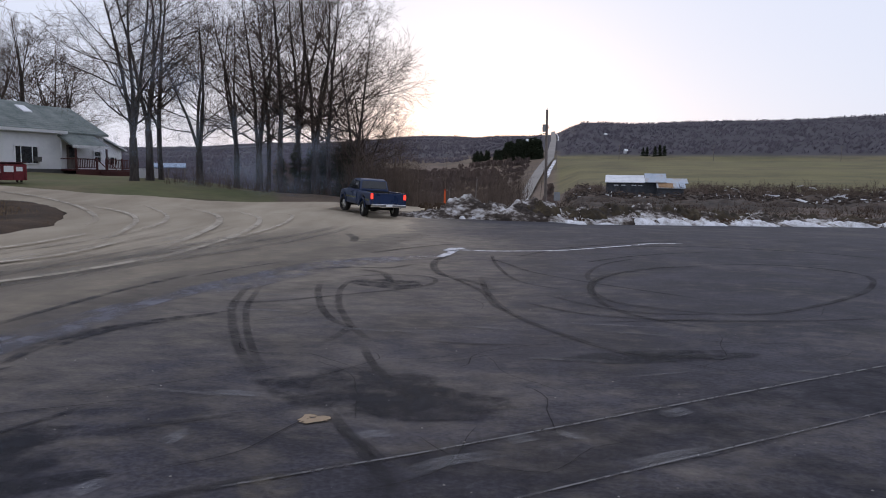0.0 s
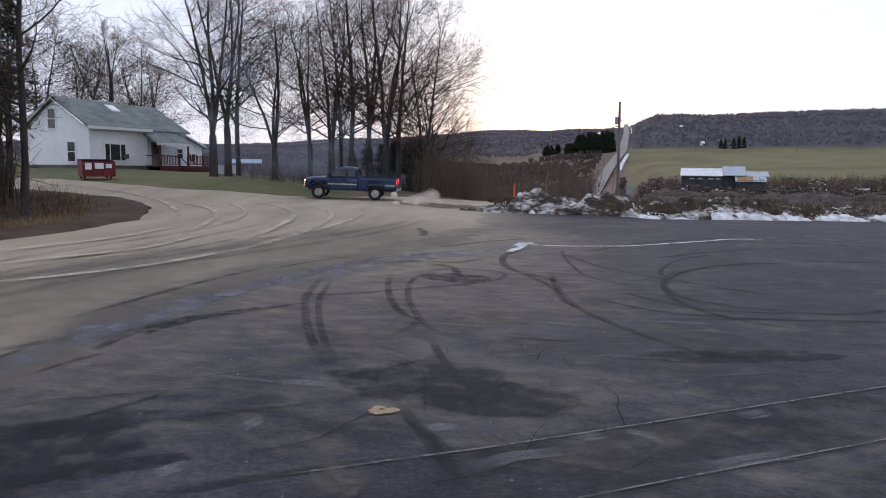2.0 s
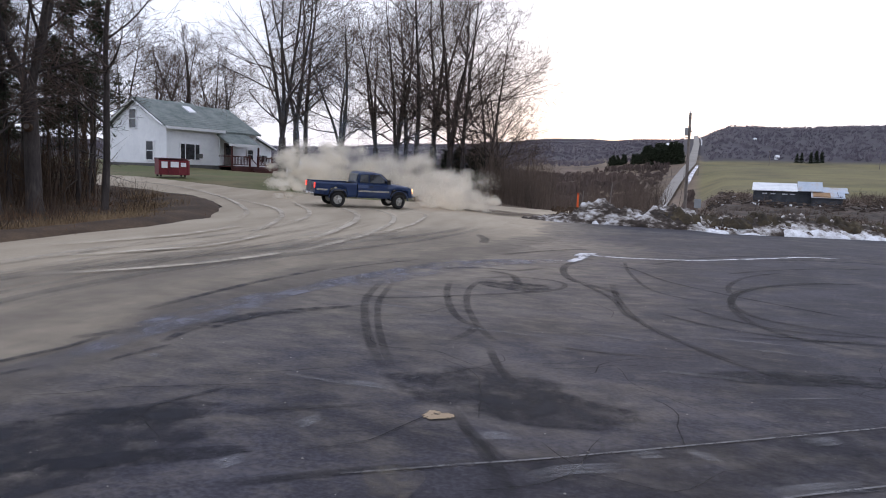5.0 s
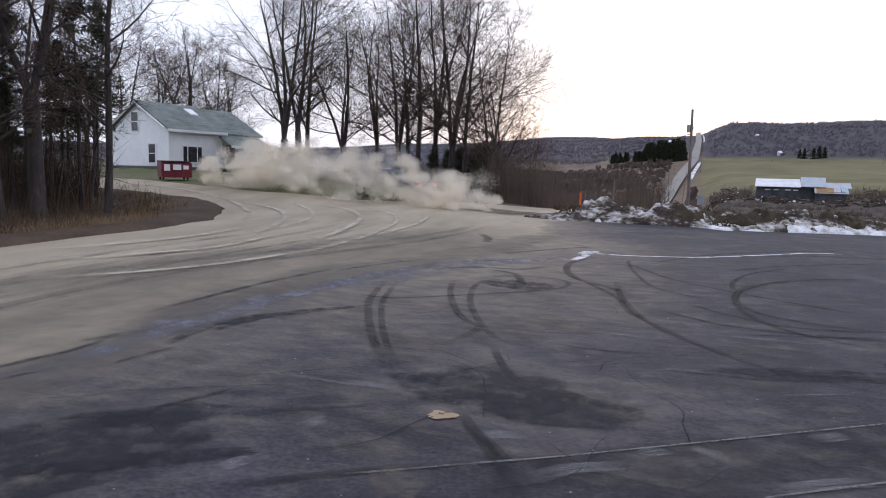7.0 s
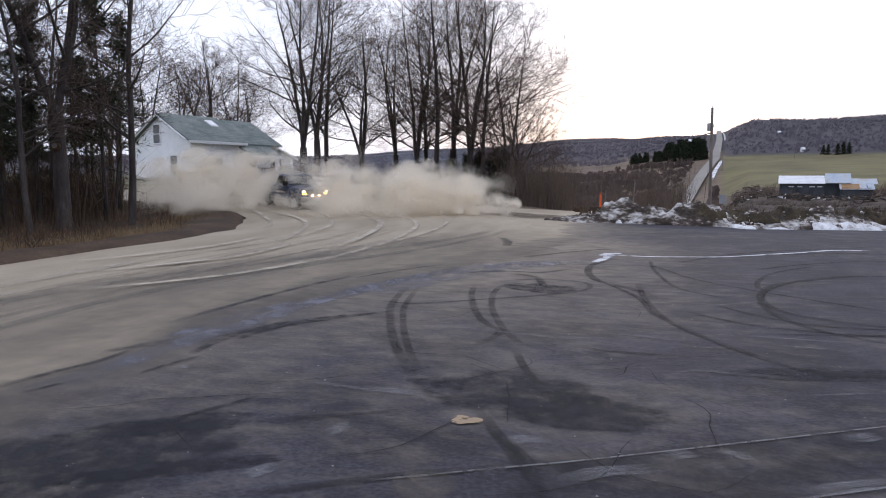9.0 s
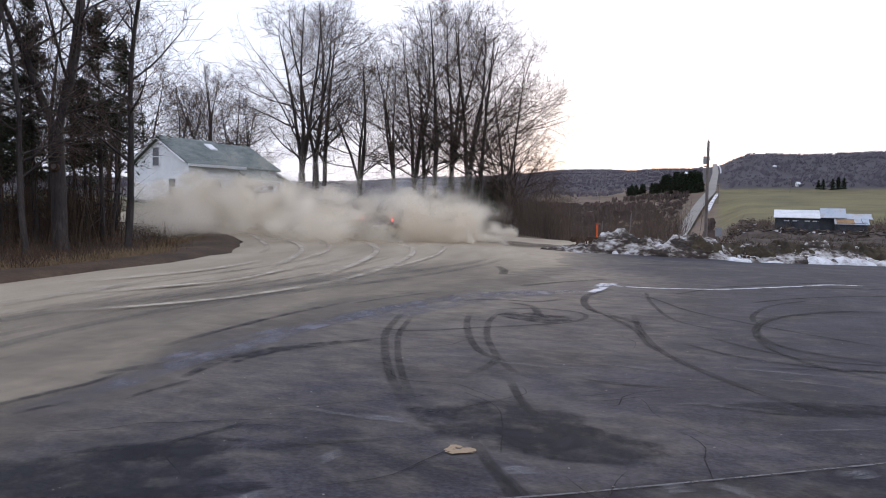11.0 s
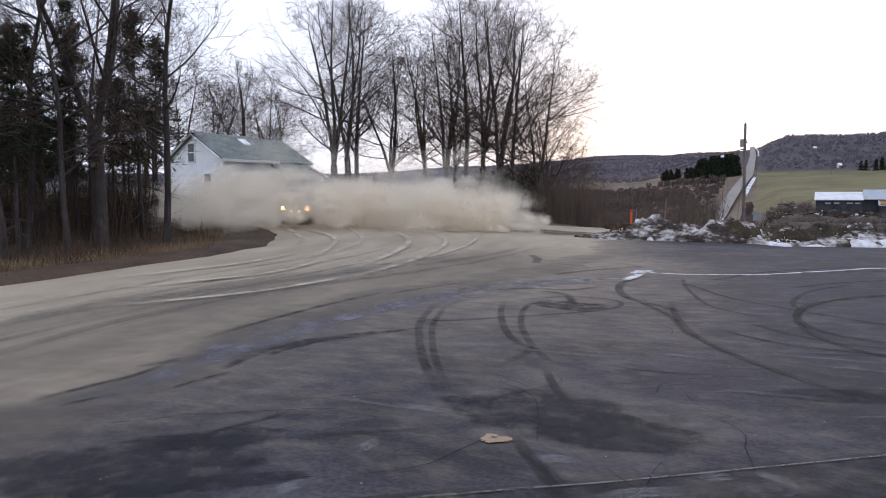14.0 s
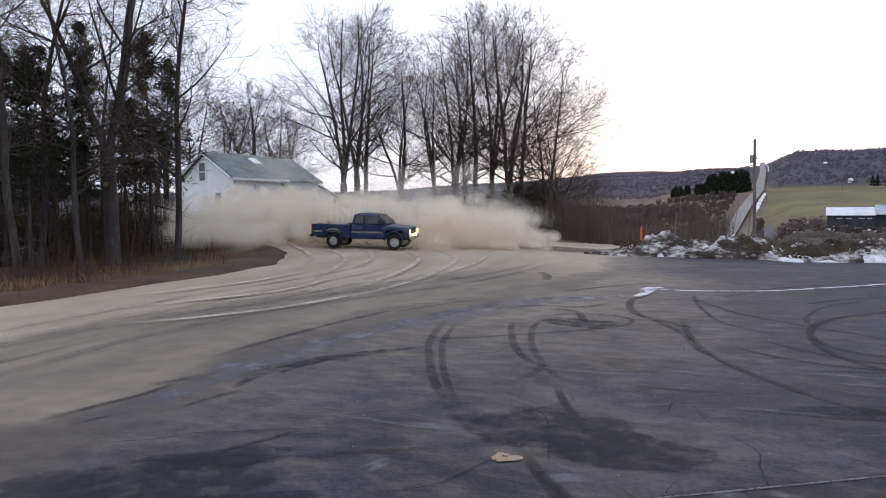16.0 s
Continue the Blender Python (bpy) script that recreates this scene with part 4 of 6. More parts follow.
def build_brush():
    rng = random.Random(8)
    dead = surface("dead_stems", [(0.03, 0.02, 0.014), (0.06, 0.039, 0.026), (0.1, 0.065, 0.04)], 0.8, 6, 0.95, 0)
    rust = surface("dead_grass", [(0.07, 0.037, 0.02), (0.14, 0.078, 0.042), (0.22, 0.14, 0.075)], 0.7, 5, 0.95, 0)
    isl = []
    for i in range(420):
        y = rng.uniform(9, 33)
        x = float(np.interp(y, [5, 19, 24, 27, 30, 32, 33], [-16.2, -15.6, -16.2, -18.0, -20.5, -24, -28])) - rng.random() ** 1.6 * 16
        isl.append((x, y, rng.uniform(0.5, 1.1)))
    stalks("thicket", isl, 1, dead, "leafless brown thicket under the roadside trees", (0.4, 1.5), 9, 0.011, 0.4)
    stalks("dry_grass", [(x + 0.3 + 1.3 * (i % 3 == 0), y, s) for i, (x, y, s) in enumerate(isl)], 2, rust, "rust-coloured dead grass and leaves under the trees", (0.12, 0.45), 26, 0.02, 0.7, "grass", 0)
    # short dead grass over the lip of the wooded strip
    tan = surface("tan_grass", [(0.11, 0.072, 0.04), (0.2, 0.14, 0.08), (0.28, 0.2, 0.115)], 0.5, 5, 0.95, 0)
    lip = []
    for i in range(900):
        y = rng.uniform(8, 32)
        x = float(np.interp(y, [5, 15.8, 19.8, 23.7, 26.9, 30.4, 32.2], [-14.9, -14.6, -14.3, -14.9, -16.3, -18.9, -21.8])) - 2.6 * rng.random() ** 0.8
        if wobble(x, y, 0.5, 9) > -0.12:
            lip.append((x, y, rng.uniform(0.5, 1.0)))
    stalks("dry_grass", lip, 31, tan, "short tan dead grass along the gravel's edge", (0.36, 0.6), 18, 0.026, 0.8, "grass", 0)
    tall = []
    for i in range(46):
        tall.append((*polar(rng.uniform(38, 56), rng.uniform(29, 44)), rng.uniform(0.9, 1.6)))
    stalks("sapling_thicket", tall, 6, dead, "thin leafless saplings among the pines", (2.5, 5.0), 4, 0.02, 0.12, twigs=8)
    back = [(*polar(rng.uniform(38.5, 60), rng.uniform(31, 47)), rng.uniform(0.9, 1.5)) for i in range(210)]
    stalks("thicket", back, 16, dead, "dense dark undergrowth behind the roadside trees", (0.9, 2.4), 12, 0.02, 0.25, twigs=5)
    val = [(*polar(rng.uniform(-6, 8.5), 46 + 75 * rng.random() ** 1.4), rng.uniform(0.8, 1.8)) for i in range(800)]
    scrub = thin_wood("valley_scrub", [(0.075, 0.06, 0.052), (0.175, 0.135, 0.108)], 0.25)
    stalks("thicket", [p for p in val if not (p[1] < 62 and p[0] > -3)], 3, scrub, "brown leafless scrub filling the valley", (1.2, 3.4), 9, 0.016, 0.16, twigs=5)
    edge = [(*polar(rng.uniform(9, 22), rng.uniform(49, 58)), rng.uniform(0.6, 1.1)) for i in range(120)]
    stalks("thicket", edge, 5, dead, "leafless scrub at the foot of the maples", (0.6, 1.8), 8, 0.014, 0.3, twigs=3)
    right = [(*polar(-rng.uniform(9, 38), rng.uniform(44, 118)), rng.uniform(0.6, 1.5)) for i in range(700)]
    stalks("thicket", right, 4, dead, "brown scrub and brush heaps below the field", (0.3, 0.9), 9, 0.022, 0.95, twigs=4)
    behind = [(*polar(-rng.uniform(17.5, 36), rng.uniform(128, 168)), rng.uniform(0.9, 1.7)) for i in range(260)] + [(*polar(-rng.uniform(9.5, 14), rng.uniform(125, 160)), rng.uniform(0.7, 1.3)) for i in range(70)]
    stalks("thicket", behind, 24, scrub, "brown brush heaps beside the barn", (0.8, 2.0), 10, 0.04, 0.6, twigs=5)
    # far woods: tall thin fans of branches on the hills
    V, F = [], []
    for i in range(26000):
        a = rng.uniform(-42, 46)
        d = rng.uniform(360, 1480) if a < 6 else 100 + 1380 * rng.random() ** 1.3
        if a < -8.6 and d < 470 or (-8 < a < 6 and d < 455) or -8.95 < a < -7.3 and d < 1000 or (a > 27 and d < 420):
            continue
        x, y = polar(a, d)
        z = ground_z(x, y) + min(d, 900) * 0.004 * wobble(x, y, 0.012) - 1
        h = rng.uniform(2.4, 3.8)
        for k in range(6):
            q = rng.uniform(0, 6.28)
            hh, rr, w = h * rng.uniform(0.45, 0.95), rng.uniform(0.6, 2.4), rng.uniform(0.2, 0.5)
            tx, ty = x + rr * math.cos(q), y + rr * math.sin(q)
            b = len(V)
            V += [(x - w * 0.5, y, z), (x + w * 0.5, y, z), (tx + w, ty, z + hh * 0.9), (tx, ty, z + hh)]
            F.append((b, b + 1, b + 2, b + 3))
    # twig colour is lightened and blued to stand in for distance haze
    tagged(new("far_woods", mesh_of("far_woods", V, F, thin_wood("hazed_twigs", [(0.115, 0.105, 0.128), (0.16, 0.143, 0.165)], 0.012))), "leafless grey-brown woods on the far hills, bluish haze in their colour", "woods", kind="stuff")
    V, F = [], []
    for i in range(4200):
        a, d = rng.uniform(-8.3, 14), 115 + 290 * rng.random() ** 0.8
        x, y = polar(a, d)
        road = float(np.interp(y, [60, 135, 229, 412, 643], [5, 12.2, 24.4, 58.3, 94]))
        if abs(x - road) < 5 + d * 0.012:
            continue
        z = ground_z(x, y) + min(d, 900) * 0.004 * wobble(x, y, 0.012) - 0.3
        h = rng.uniform(0.9, 2.6) * (1.6 if wobble(x, y, 0.02, 7) > 0.15 else 0.7)
        for k in range(3):
            sx, w = rng.gauss(0, 0.7), rng.uniform(0.25, 0.9)
            b = len(V)
            V += [(x + sx * 0.3, y, z), (x + sx - w, y + sx, z + h * rng.uniform(0.5, 0.9)), (x + sx, y, z + h), (x + sx + w, y + 0.3, z + h * rng.uniform(0.5, 0.9))]
            F.append((b, b + 1, b + 2, b + 3))
    tagged(new("far_scrub", mesh_of("far_scrub", V, F, thin_wood("far_scrub", [(0.09, 0.072, 0.068), (0.15, 0.115, 0.1)], 0.04))), "brown leafless scrub across the valley slope", "brush", kind="stuff")
    spruce = conifer("spruce_tree", 51, 10.5, 0.4, 0.04, 4.4, "far dark spruce in a plantation, needles paled for haze", tufts=10, needle=9.0)
    crown = spruce.children[1].data
    # own needle material, its tones raised to imitate haze over the distance
    crown.materials[0] = surface("hazed_needles", [(0.075, 0.088, 0.088), (0.095, 0.11, 0.104), (0.12, 0.135, 0.122)], 0.5, 3, 0.9, 0)
    first = True
    for i in range(80):
        a, d = -7.2 + 5.4 * rng.random() ** 1.5, rng.uniform(425, 450)
        s = rng.uniform(0.75, 1.15) * (1.1 if a < -4.4 else 0.62)
        o = put(spruce, *polar(a, d), 0, s) if first else again(spruce, *polar(a, d), rng.uniform(0, 360), s)
        tagged(o, group="spruce plantation")
        first = False
    for a, d, s in [(-16.2, 455, 0.6), (-16.55, 458, 0.66), (-16.9, 460, 0.6), (-15.3, 458, 0.5), (-15.6, 456, 0.55)]:
        again(spruce, *polar(a, d), a * 50, s, "far dark spruce at the field's edge")


# ---- the snow bank at the lot's edge ----
def build_bank():
    m = surface("dirty_snow", [(0.018, 0.013, 0.01), (0.026, 0.019, 0.015), (0.036, 0.027, 0.021), (0.055, 0.042, 0.034), (0.15, 0.13, 0.116), (0.31, 0.29, 0.275), (0.43, 0.415, 0.405), (0.54, 0.535, 0.54), (0.66, 0.665, 0.68)], 0.75, 4.0, 0.88, 1.0, stretch=(0.8, 1, 1.6), vary=0.6)
    vs, fs, n = [], [], 32
    xs = [-2.9 + 0.11 * i for i in range(364)]
    for x in xs:
        e = min(1, (x + 2.9) / 3.0)
        tall = float(np.interp(x, [-3, 0, 3, 6, 10, 14, 20, 40], [0.1, 0.8, 0.85, 0.75, 0.85, 0.62, 0.42, 0.3])) * (0.3 + 0.7 * e)
        wide = float(np.interp(x, [-3, 0, 10, 20, 40], [0.8, 2.6, 3.6, 4, 4]))
        for j in range(n + 1):
            s = j / n
            y = bank_y(x) - 0.35 + wide * s
            hump = math.sin(math.pi * min(1, s * 1.02)) ** 0.75
            nz = 0.5 * wobble(x, y, 0.55, 1) + 0.35 * wobble(x, y, 1.5, 2) + 0.25 * wobble(x, y, 3.7, 3)
            z = ground_z(x, y) + tall * hump * (1 + 1.1 * nz) + (0.14 * wobble(x, y, 4.5, 4) + 0.09 * wobble(x, y, 9.0, 6)) * hump
            if j in (0, n):
                z = ground_z(x, y) - 0.15
            vs.append((x, y + 0.5 * wobble(x, 0, 0.5) * (1 - s), max(z, ground_z(x, y) - 0.15)))
    c = n + 1
    for i in range(len(xs) - 1):
        for j in range(n):
            fs.append((i * c + j, (i + 1) * c + j, (i + 1) * c + j + 1, i * c + j + 1))
    tagged(new("snow_bank", mesh_of("snow_bank", vs, fs, m, True)), "ploughed bank of dirty snow mixed with soil and sod", "snow bank", kind="structure")
    # sods turned up by the plough, and drifts of cleaner snow at the bank's foot
    def mound(V, F, x, y, z, rx, ry, h, seed, rough=1.0):
        b, n, rings = len(V), 34, 11
        V.append((x, y, z + h * (1 + 0.2 * noise.noise(Vector((x, y, seed))))))
        for k in range(1, rings + 1):
            s = k / rings
            for i in range(n):
                a = i * 2 * math.pi / n
                q = s * (1 + 0.38 * noise.noise(Vector((1.6 * math.cos(a), 1.6 * math.sin(a), seed))) + 0.12 * noise.noise(Vector((5 * math.cos(a), 5 * math.sin(a), seed + 3))))
                px, py = x + rx * q * math.cos(a), y + ry * q * math.sin(a)
                hz = h * (1 - s ** 1.8) + rough * (0.26 * h * noise.noise(Vector((px * 3.4, py * 3.4, seed))) + 0.16 * h * noise.noise(Vector((px * 9, py * 9, seed))))
                V.append((px, py, z + (hz if k < rings else -0.12)))
        for i in range(n):
            F.append((b, b + 1 + i, b + 1 + (i + 1) % n))
        for k in range(rings - 1):
            for i in range(n):
                p, q = b + 1 + k * n + i, b + 1 + k * n + (i + 1) % n
                F.append((p, p + n, q + n, q))
    rng = random.Random(14)
    sod = surface("turned_sod", [(0.018, 0.014, 0.009), (0.034, 0.026, 0.017), (0.055, 0.042, 0.024), (0.085, 0.066, 0.042)], 1.5, 9, 0.95, 0.9)
    for x, dy, rx, h in ((4.4, 0.8, 1.0, 0.4), (7.2, 0.9, 0.8, 0.3), (5.9, 1.2, 1.0, 0.32), (8.6, 1.1, 1.5, 0.5), (10.6, 1.3, 1.1, 0.42), (12.6, 1.3, 1.6, 0.5), (14.8, 1.5, 1.3, 0.4), (17.4, 1.4, 1.4, 0.35), (20.5, 1.6, 1.6, 0.35), (24, 1.6, 1.4, 0.3)):
        V, F = [], []
        y = bank_y(x) + dy
        mound(V, F, x, y, ground_z(x, y) + 0.46 * float(np.interp(x, [0, 12, 20], [1, 1, 0.5])), rx, 0.85, h, x, 2.6)
        tagged(new("sod_clump", mesh_of("sod_clump", V, F, sod, True)), "dark clump of turned-up sod on the snow bank", "sod clump", "sods on the bank")
    for x, dy, rx, ry, h in ((5.6, 0.1, 1.1, 0.3, 0.2), (7.6, 0.1, 0.9, 0.3, 0.2), (9.6, 0.1, 1.5, 0.5, 0.42), (11.4, 0.2, 1.2, 0.45, 0.4), (13.6, 0.0, 1.3, 0.4, 0.26), (16.2, 0.1, 1.7, 0.5, 0.36), (19.0, 0.2, 1.9, 0.5, 0.34), (22, 0.2, 2.0, 0.5, 0.34), (25.4, 0.2, 1.8, 0.5, 0.3)):
        V, F = [], []
        y = bank_y(x) + dy - 0.1
        mound(V, F, x, y, ground_z(x, y) + 0.02, rx, ry, h, x + 40)
        tagged(new("snow_drift", mesh_of("snow_drift", V, F, M_SNOW, True)), "low drift of old white snow at the edge of the tar", "snow drift", "drifts along the lot")
    # clods of earth and lumps of snow
    rng = random.Random(4)
    for nm, mt, lab, cnt in (("dirt_clods", M_EARTH, "dark clods of soil on the snow bank", 900), ("snow_lumps", M_SNOW, "lumps of old white snow along the bank's foot", 40)):
        V, F = [], []
        for i in range(cnt):
            x = rng.uniform(-1.5, 30)
            snow = nm == "snow_lumps"
            y = bank_y(x) + (rng.uniform(-0.45, 0.3) if snow else rng.uniform(0.0, 2.2))
            r = rng.uniform(0.03, 0.13) * (1.3 if snow and x > 6 else 1)
            hump = math.sin(math.pi * min(1, max(0, (y - bank_y(x) + 0.35) / 3.4)))
            z = ground_z(x, y) + 0.75 * hump * float(np.interp(x, [0, 10, 20], [0.9, 1, 0.5]))
            b = len(V)
            for k in range(6):
                a = k * math.pi / 3
                V.append((x + 1.5 * r * math.cos(a) * rng.uniform(0.6, 1.2), y + r * math.sin(a) * rng.uniform(0.6, 1.2), z - 0.1))
            for k in range(6):
                a = k * math.pi / 3
                V.append((x + r * math.cos(a) * rng.uniform(0.4, 0.9), y + 0.7 * r * math.sin(a) * rng.uniform(0.4, 0.9), z + r * rng.uniform(0.2, 0.6)))
            for k in range(6):
                F.append((b + k, b + (k + 1) % 6, b + 6 + (k + 1) % 6, b + 6 + k))
            F.append(tuple(b + 6 + k for k in range(6)))
        tagged(new(nm, mesh_of(nm, V, F, mt)), lab, "rubble", kind="stuff")


# ---- buildings ----
def window(parent, x, y, z, w, h, face, lights=2):
    """A window set into a wall: face 'y' looks to -y, face 'x' to -x."""
    def at(u0, u1, d0, d1, z0, z1):
        if face == "y":
            return (x + u0, y + d0, z + z0, x + u1, y + d1, z + z1)
        return (x + d0, y + u0, z + z0, x + d1, y + u1, z + z1)
    t = 0.09
    fr = part("window", boxes(at(-w / 2 - t, -w / 2, -0.09, 0.1, -h / 2 - t, h / 2 + t), at(w / 2, w / 2 + t, -0.09, 0.1, -h / 2 - t, h / 2 + t), at(-w / 2, w / 2, -0.09, 0.1, h / 2, h / 2 + t), at(-w / 2, w / 2, -0.1, 0.1, -h / 2 - t, -h / 2), at(-w / 2, w / 2, -0.075, 0.05, -0.025, 0.025) if lights == 2 else at(-w / 4 - 0.05, -w / 4 + 0.02, -0.075, 0.05, -h / 2, h / 2)), M_TRIM, parent, "white-framed window")
    if lights == 3:
        part("mullion", boxes(at(w / 4 - 0.02, w / 4 + 0.05, -0.075, 0.05, -h / 2, h / 2)), M_TRIM, fr)
    part("pane", boxes(at(-w / 2, w / 2, -0.05, -0.02, -h / 2, h / 2)), M_GLASS, fr, "dark window glass")
    return fr


def build_house():
    wall = surface("white_siding", [(0.74, 0.75, 0.78), (0.81, 0.82, 0.84), (0.86, 0.865, 0.88)], 0.6, 3, 0.6, 0.05)
    roofm = surface("roof_shingles", [(0.10, 0.12, 0.115), (0.16, 0.185, 0.175), (0.22, 0.24, 0.23)], 0.8, 7, 0.9, 0.3)
    base = surface("foundation_block", [(0.07, 0.07, 0.07), (0.13, 0.125, 0.12)], 1, 8, 0.9, 0.2)
    redwood = surface("red_deck_boards", [(0.04, 0.014, 0.013), (0.075, 0.024, 0.022), (0.1, 0.036, 0.032)], 1, 9, 0.8, 0.2)
    h = thing("house", -33.2, 51.2, 2.05, 67, "white clapboard house with grey-green roof and red deck", "house")
    W, Z, RZ, L, E = 8.4, 3.3, 5.45, 5.2, 9.6
    WY = 0.5

    def gable(name, x0, x1, y0, y1, z, rz):
        ym = (y0 + y1) / 2
        return part(name, prism(bmesh.new(), [(y0, 0.2), (y1, 0.2), (y1, z), (ym, rz), (y0, z)], x0, x1), wall, h, "white lap siding")

    def roof(x0, x1, y0, y1, z, rz, name="roof"):
        ym, o, t = (y0 + y1) / 2, 0.4, 0.16
        s = (rz - z) / (ym - y0)
        bm = bmesh.new()
        prism(bm, [(y0 - o, z - o * s + 0.02), (ym, rz + 0.02), (y1 + o, z - o * s + 0.02), (y1 + o, z - o * s + t), (ym, rz + t + 0.05), (y0 - o, z - o * s + t)], x0 - 0.35, x1 + 0.25)
        rf = part(name, bm, roofm, h, "weathered grey-green shingle roof")
        # courses of shingles, each a thin board of its own
        for k in range(14):
            a, b = y0 - o + (ym - y0 + o) * k / 14, y0 - o + (ym - y0 + o) * (k + 1) / 14 + 0.04
            za, zb = z - o * s + t + (a - y0 + o) * s, z - o * s + t + (b - y0 + o) * s
            part("shingle_course", prism(bmesh.new(), [(a, za + 0.004), (b, zb + 0.002), (b, zb + 0.008), (a, za + 0.028)], x0 - 0.36, x1 + 0.26), roofm, rf)
        return rf
    part("foundation", boxes((-0.04, -0.04, -1.6, L + 0.04, W + 0.04, 0.2), (L + 0.04, WY, -1.6, E, W, 0.2)), base, h, "dark block foundation")
    gable("wall", 0, L, 0, W, Z, RZ)
    gable("wall", L, E, WY, W + 0.6, Z - 0.1, RZ - 0.1)
    rf = roof(0, L, 0, W, Z, RZ)
    roof(L + 0.62, E, WY, W + 0.6, Z - 0.1, RZ - 0.1)
    # lean-to on the far gable, its roof falling away along the house
    def slope(name, x0, z0, x1, z1, y0, y1, low, mat, label):
        bm = prism(bmesh.new(), [(x0, low if low is not None else z0 - 0.14), (x1, low if low is not None else z1 - 0.14), (x1, z1), (x0, z0)], y0, y1)
        for v in bm.verts:
            v.co = Vector((v.co.y, v.co.x, v.co.z))
        bmesh.ops.recalc_face_normals(bm, faces=bm.faces)
        return part(name, bm, mat, h, label)
    slope("wall", E, 3.0, 12.1, 1.95, 1.2, 6.8, 0.2, wall, "white lap siding of a lean-to")
    slope("roof", E, 3.2, 12.4, 2.02, 0.9, 7.1, None, roofm, "lean-to shingle roof")
    slope("barge_board", E + 0.1, 3.17, 12.42, 2.0, 0.84, 0.9, None, M_TRIM, "white barge board")
    # lap boards: thin courses on the walls in view
    for k in range(15):
        z = 0.24 + k * 0.2
        part("lap_board", boxes((0.0, -0.022, z, L, -0.001, z + 0.17)), wall, h)
        part("lap_board", boxes((-0.022, 0.0, z, -0.001, W, z + 0.17)), wall, h)
        part("lap_board", boxes((L + 0.01, WY - 0.022, z, E, WY - 0.001, z + 0.17)), wall, h)
    for k in range(10):
        z = Z + 0.05 + k * 0.2
        half = (RZ - z - 0.2) / (RZ - Z) * W / 2
        if half > 0.1:
            part("lap_board", boxes((-0.022, W / 2 - half, z, -0.001, W / 2 + half, z + 0.17)), wall, h)
    part("fascia", boxes((-0.36, -0.47, Z - 0.3, L + 0.25, -0.41, Z - 0.06)), M_TRIM, h, "white eave board")
    part("gutter_pipe", tube(bmesh.new(), [(L - 0.1, -0.1, 0.3), (L - 0.1, -0.1, Z - 0.2)], 0.05, 0.05), M_TRIM, h, "white downpipe")
    for a, b in ((0, W / 2), (W / 2, W)):
        bm = bmesh.new()
        z0, z1 = (Z - 0.05, RZ) if a == 0 else (RZ, Z - 0.05)
        tube(bm, [(-0.37, a, z0 + 0.03), (-0.37, b, z1 + 0.03)], 0.07, 0.07, 4)
        part("barge_board", bm, M_TRIM, h, "white barge board")
    s = (RZ - Z) / (W / 2)
    sk = boxes((3.75, 2.3, 0, 4.5, 3.3, 0.1))
    for v in sk.verts:
        v.co.z += Z + s * v.co.y + 0.2
    part("skylight", sk, M_TRIM, rf, "white skylight curb")
    window(h, 2.15, -0.03, 1.25, 1.8, 1.25, "y", 3)
    window(h, -0.03, 2.2, 1.25, 0.95, 1.5, "x")
    window(h, -0.03, 4.6, 3.9, 0.95, 1.55, "x")
    window(h, 8.9, WY - 0.03, 1.3, 0.6, 0.8, "y")
    window(h, 11.0, 1.17, 1.0, 0.9, 0.6, "y", 3)
    part("air_conditioner", boxes((2.75, -0.35, 0.75, 3.2, 0.0, 1.12), bevel=0.02), base, h, "window air conditioner")
    # porch and deck
    part("porch_roof", prism(bmesh.new(), [(-1.7, 2.0), (0.48, 3.05), (0.48, 3.2), (-1.7, 2.14)], L - 0.35, 8.3), roofm, h, "shingled porch roof")
    part("porch_fascia", boxes((L - 0.36, -1.76, 1.9, 8.31, -1.7, 2.12)), M_TRIM, h, "white porch eave")
    door = part("door", boxes((6.0, WY - 0.07, 0.25, 6.9, WY - 0.024, 2.2)), M_POLE, h, "dark front door with a glazed pane")
    part("pane", boxes((6.2, WY - 0.085, 1.2, 6.7, WY - 0.071, 2.0)), M_GLASS, door)
    part("deck", boxes((5.05, -1.8, 0.1, 11.2, WY - 0.05, 0.22)), redwood, h, "dark red deck floor")
    part("deck_skirt", boxes((5.05, -1.8, -1.0, 11.2, -1.72, 0.09)), redwood, h, "dark boards under the deck")
    for x in (5.2, 8.1):
        part("porch_post", boxes((x - 0.06, -1.66, 0.22, x + 0.06, -1.54, 2.05)), redwood, h)
    rail = boxes((5.05, -1.8, 1.0, 7.0, -1.72, 1.08), (7.9, -1.8, 1.0, 11.2, -1.72, 1.08), (5.05, -1.8, 0.32, 7.0, -1.72, 0.38), (7.9, -1.8, 0.32, 11.2, -1.72, 0.38), (5.05, -1.7, 1.0, 5.13, WY - 0.05, 1.08))
    part("rail", rail, redwood, h, "red-brown deck rail")
    xs = [5.15 + 0.16 * i for i in range(12)] + [8.0 + 0.16 * i for i in range(20)]
    for i, x in enumerate(xs):
        part("baluster", boxes((x - 0.025, -1.78, 0.38, x + 0.025, -1.74, 1.0)), redwood, h)
    for x in (5.1, 7.0, 7.9, 9.5, 11.15):
        part("rail_post", boxes((x - 0.06, -1.82, 0.1, x + 0.06, -1.7, 1.16)), redwood, h)
    for k in range(4):
        part("step", boxes((7.05, -2.1 - 0.3 * k, -0.12 - 0.2 * k, 7.85, -1.82 - 0.3 * k, 0.06 - 0.2 * k)), redwood, h)
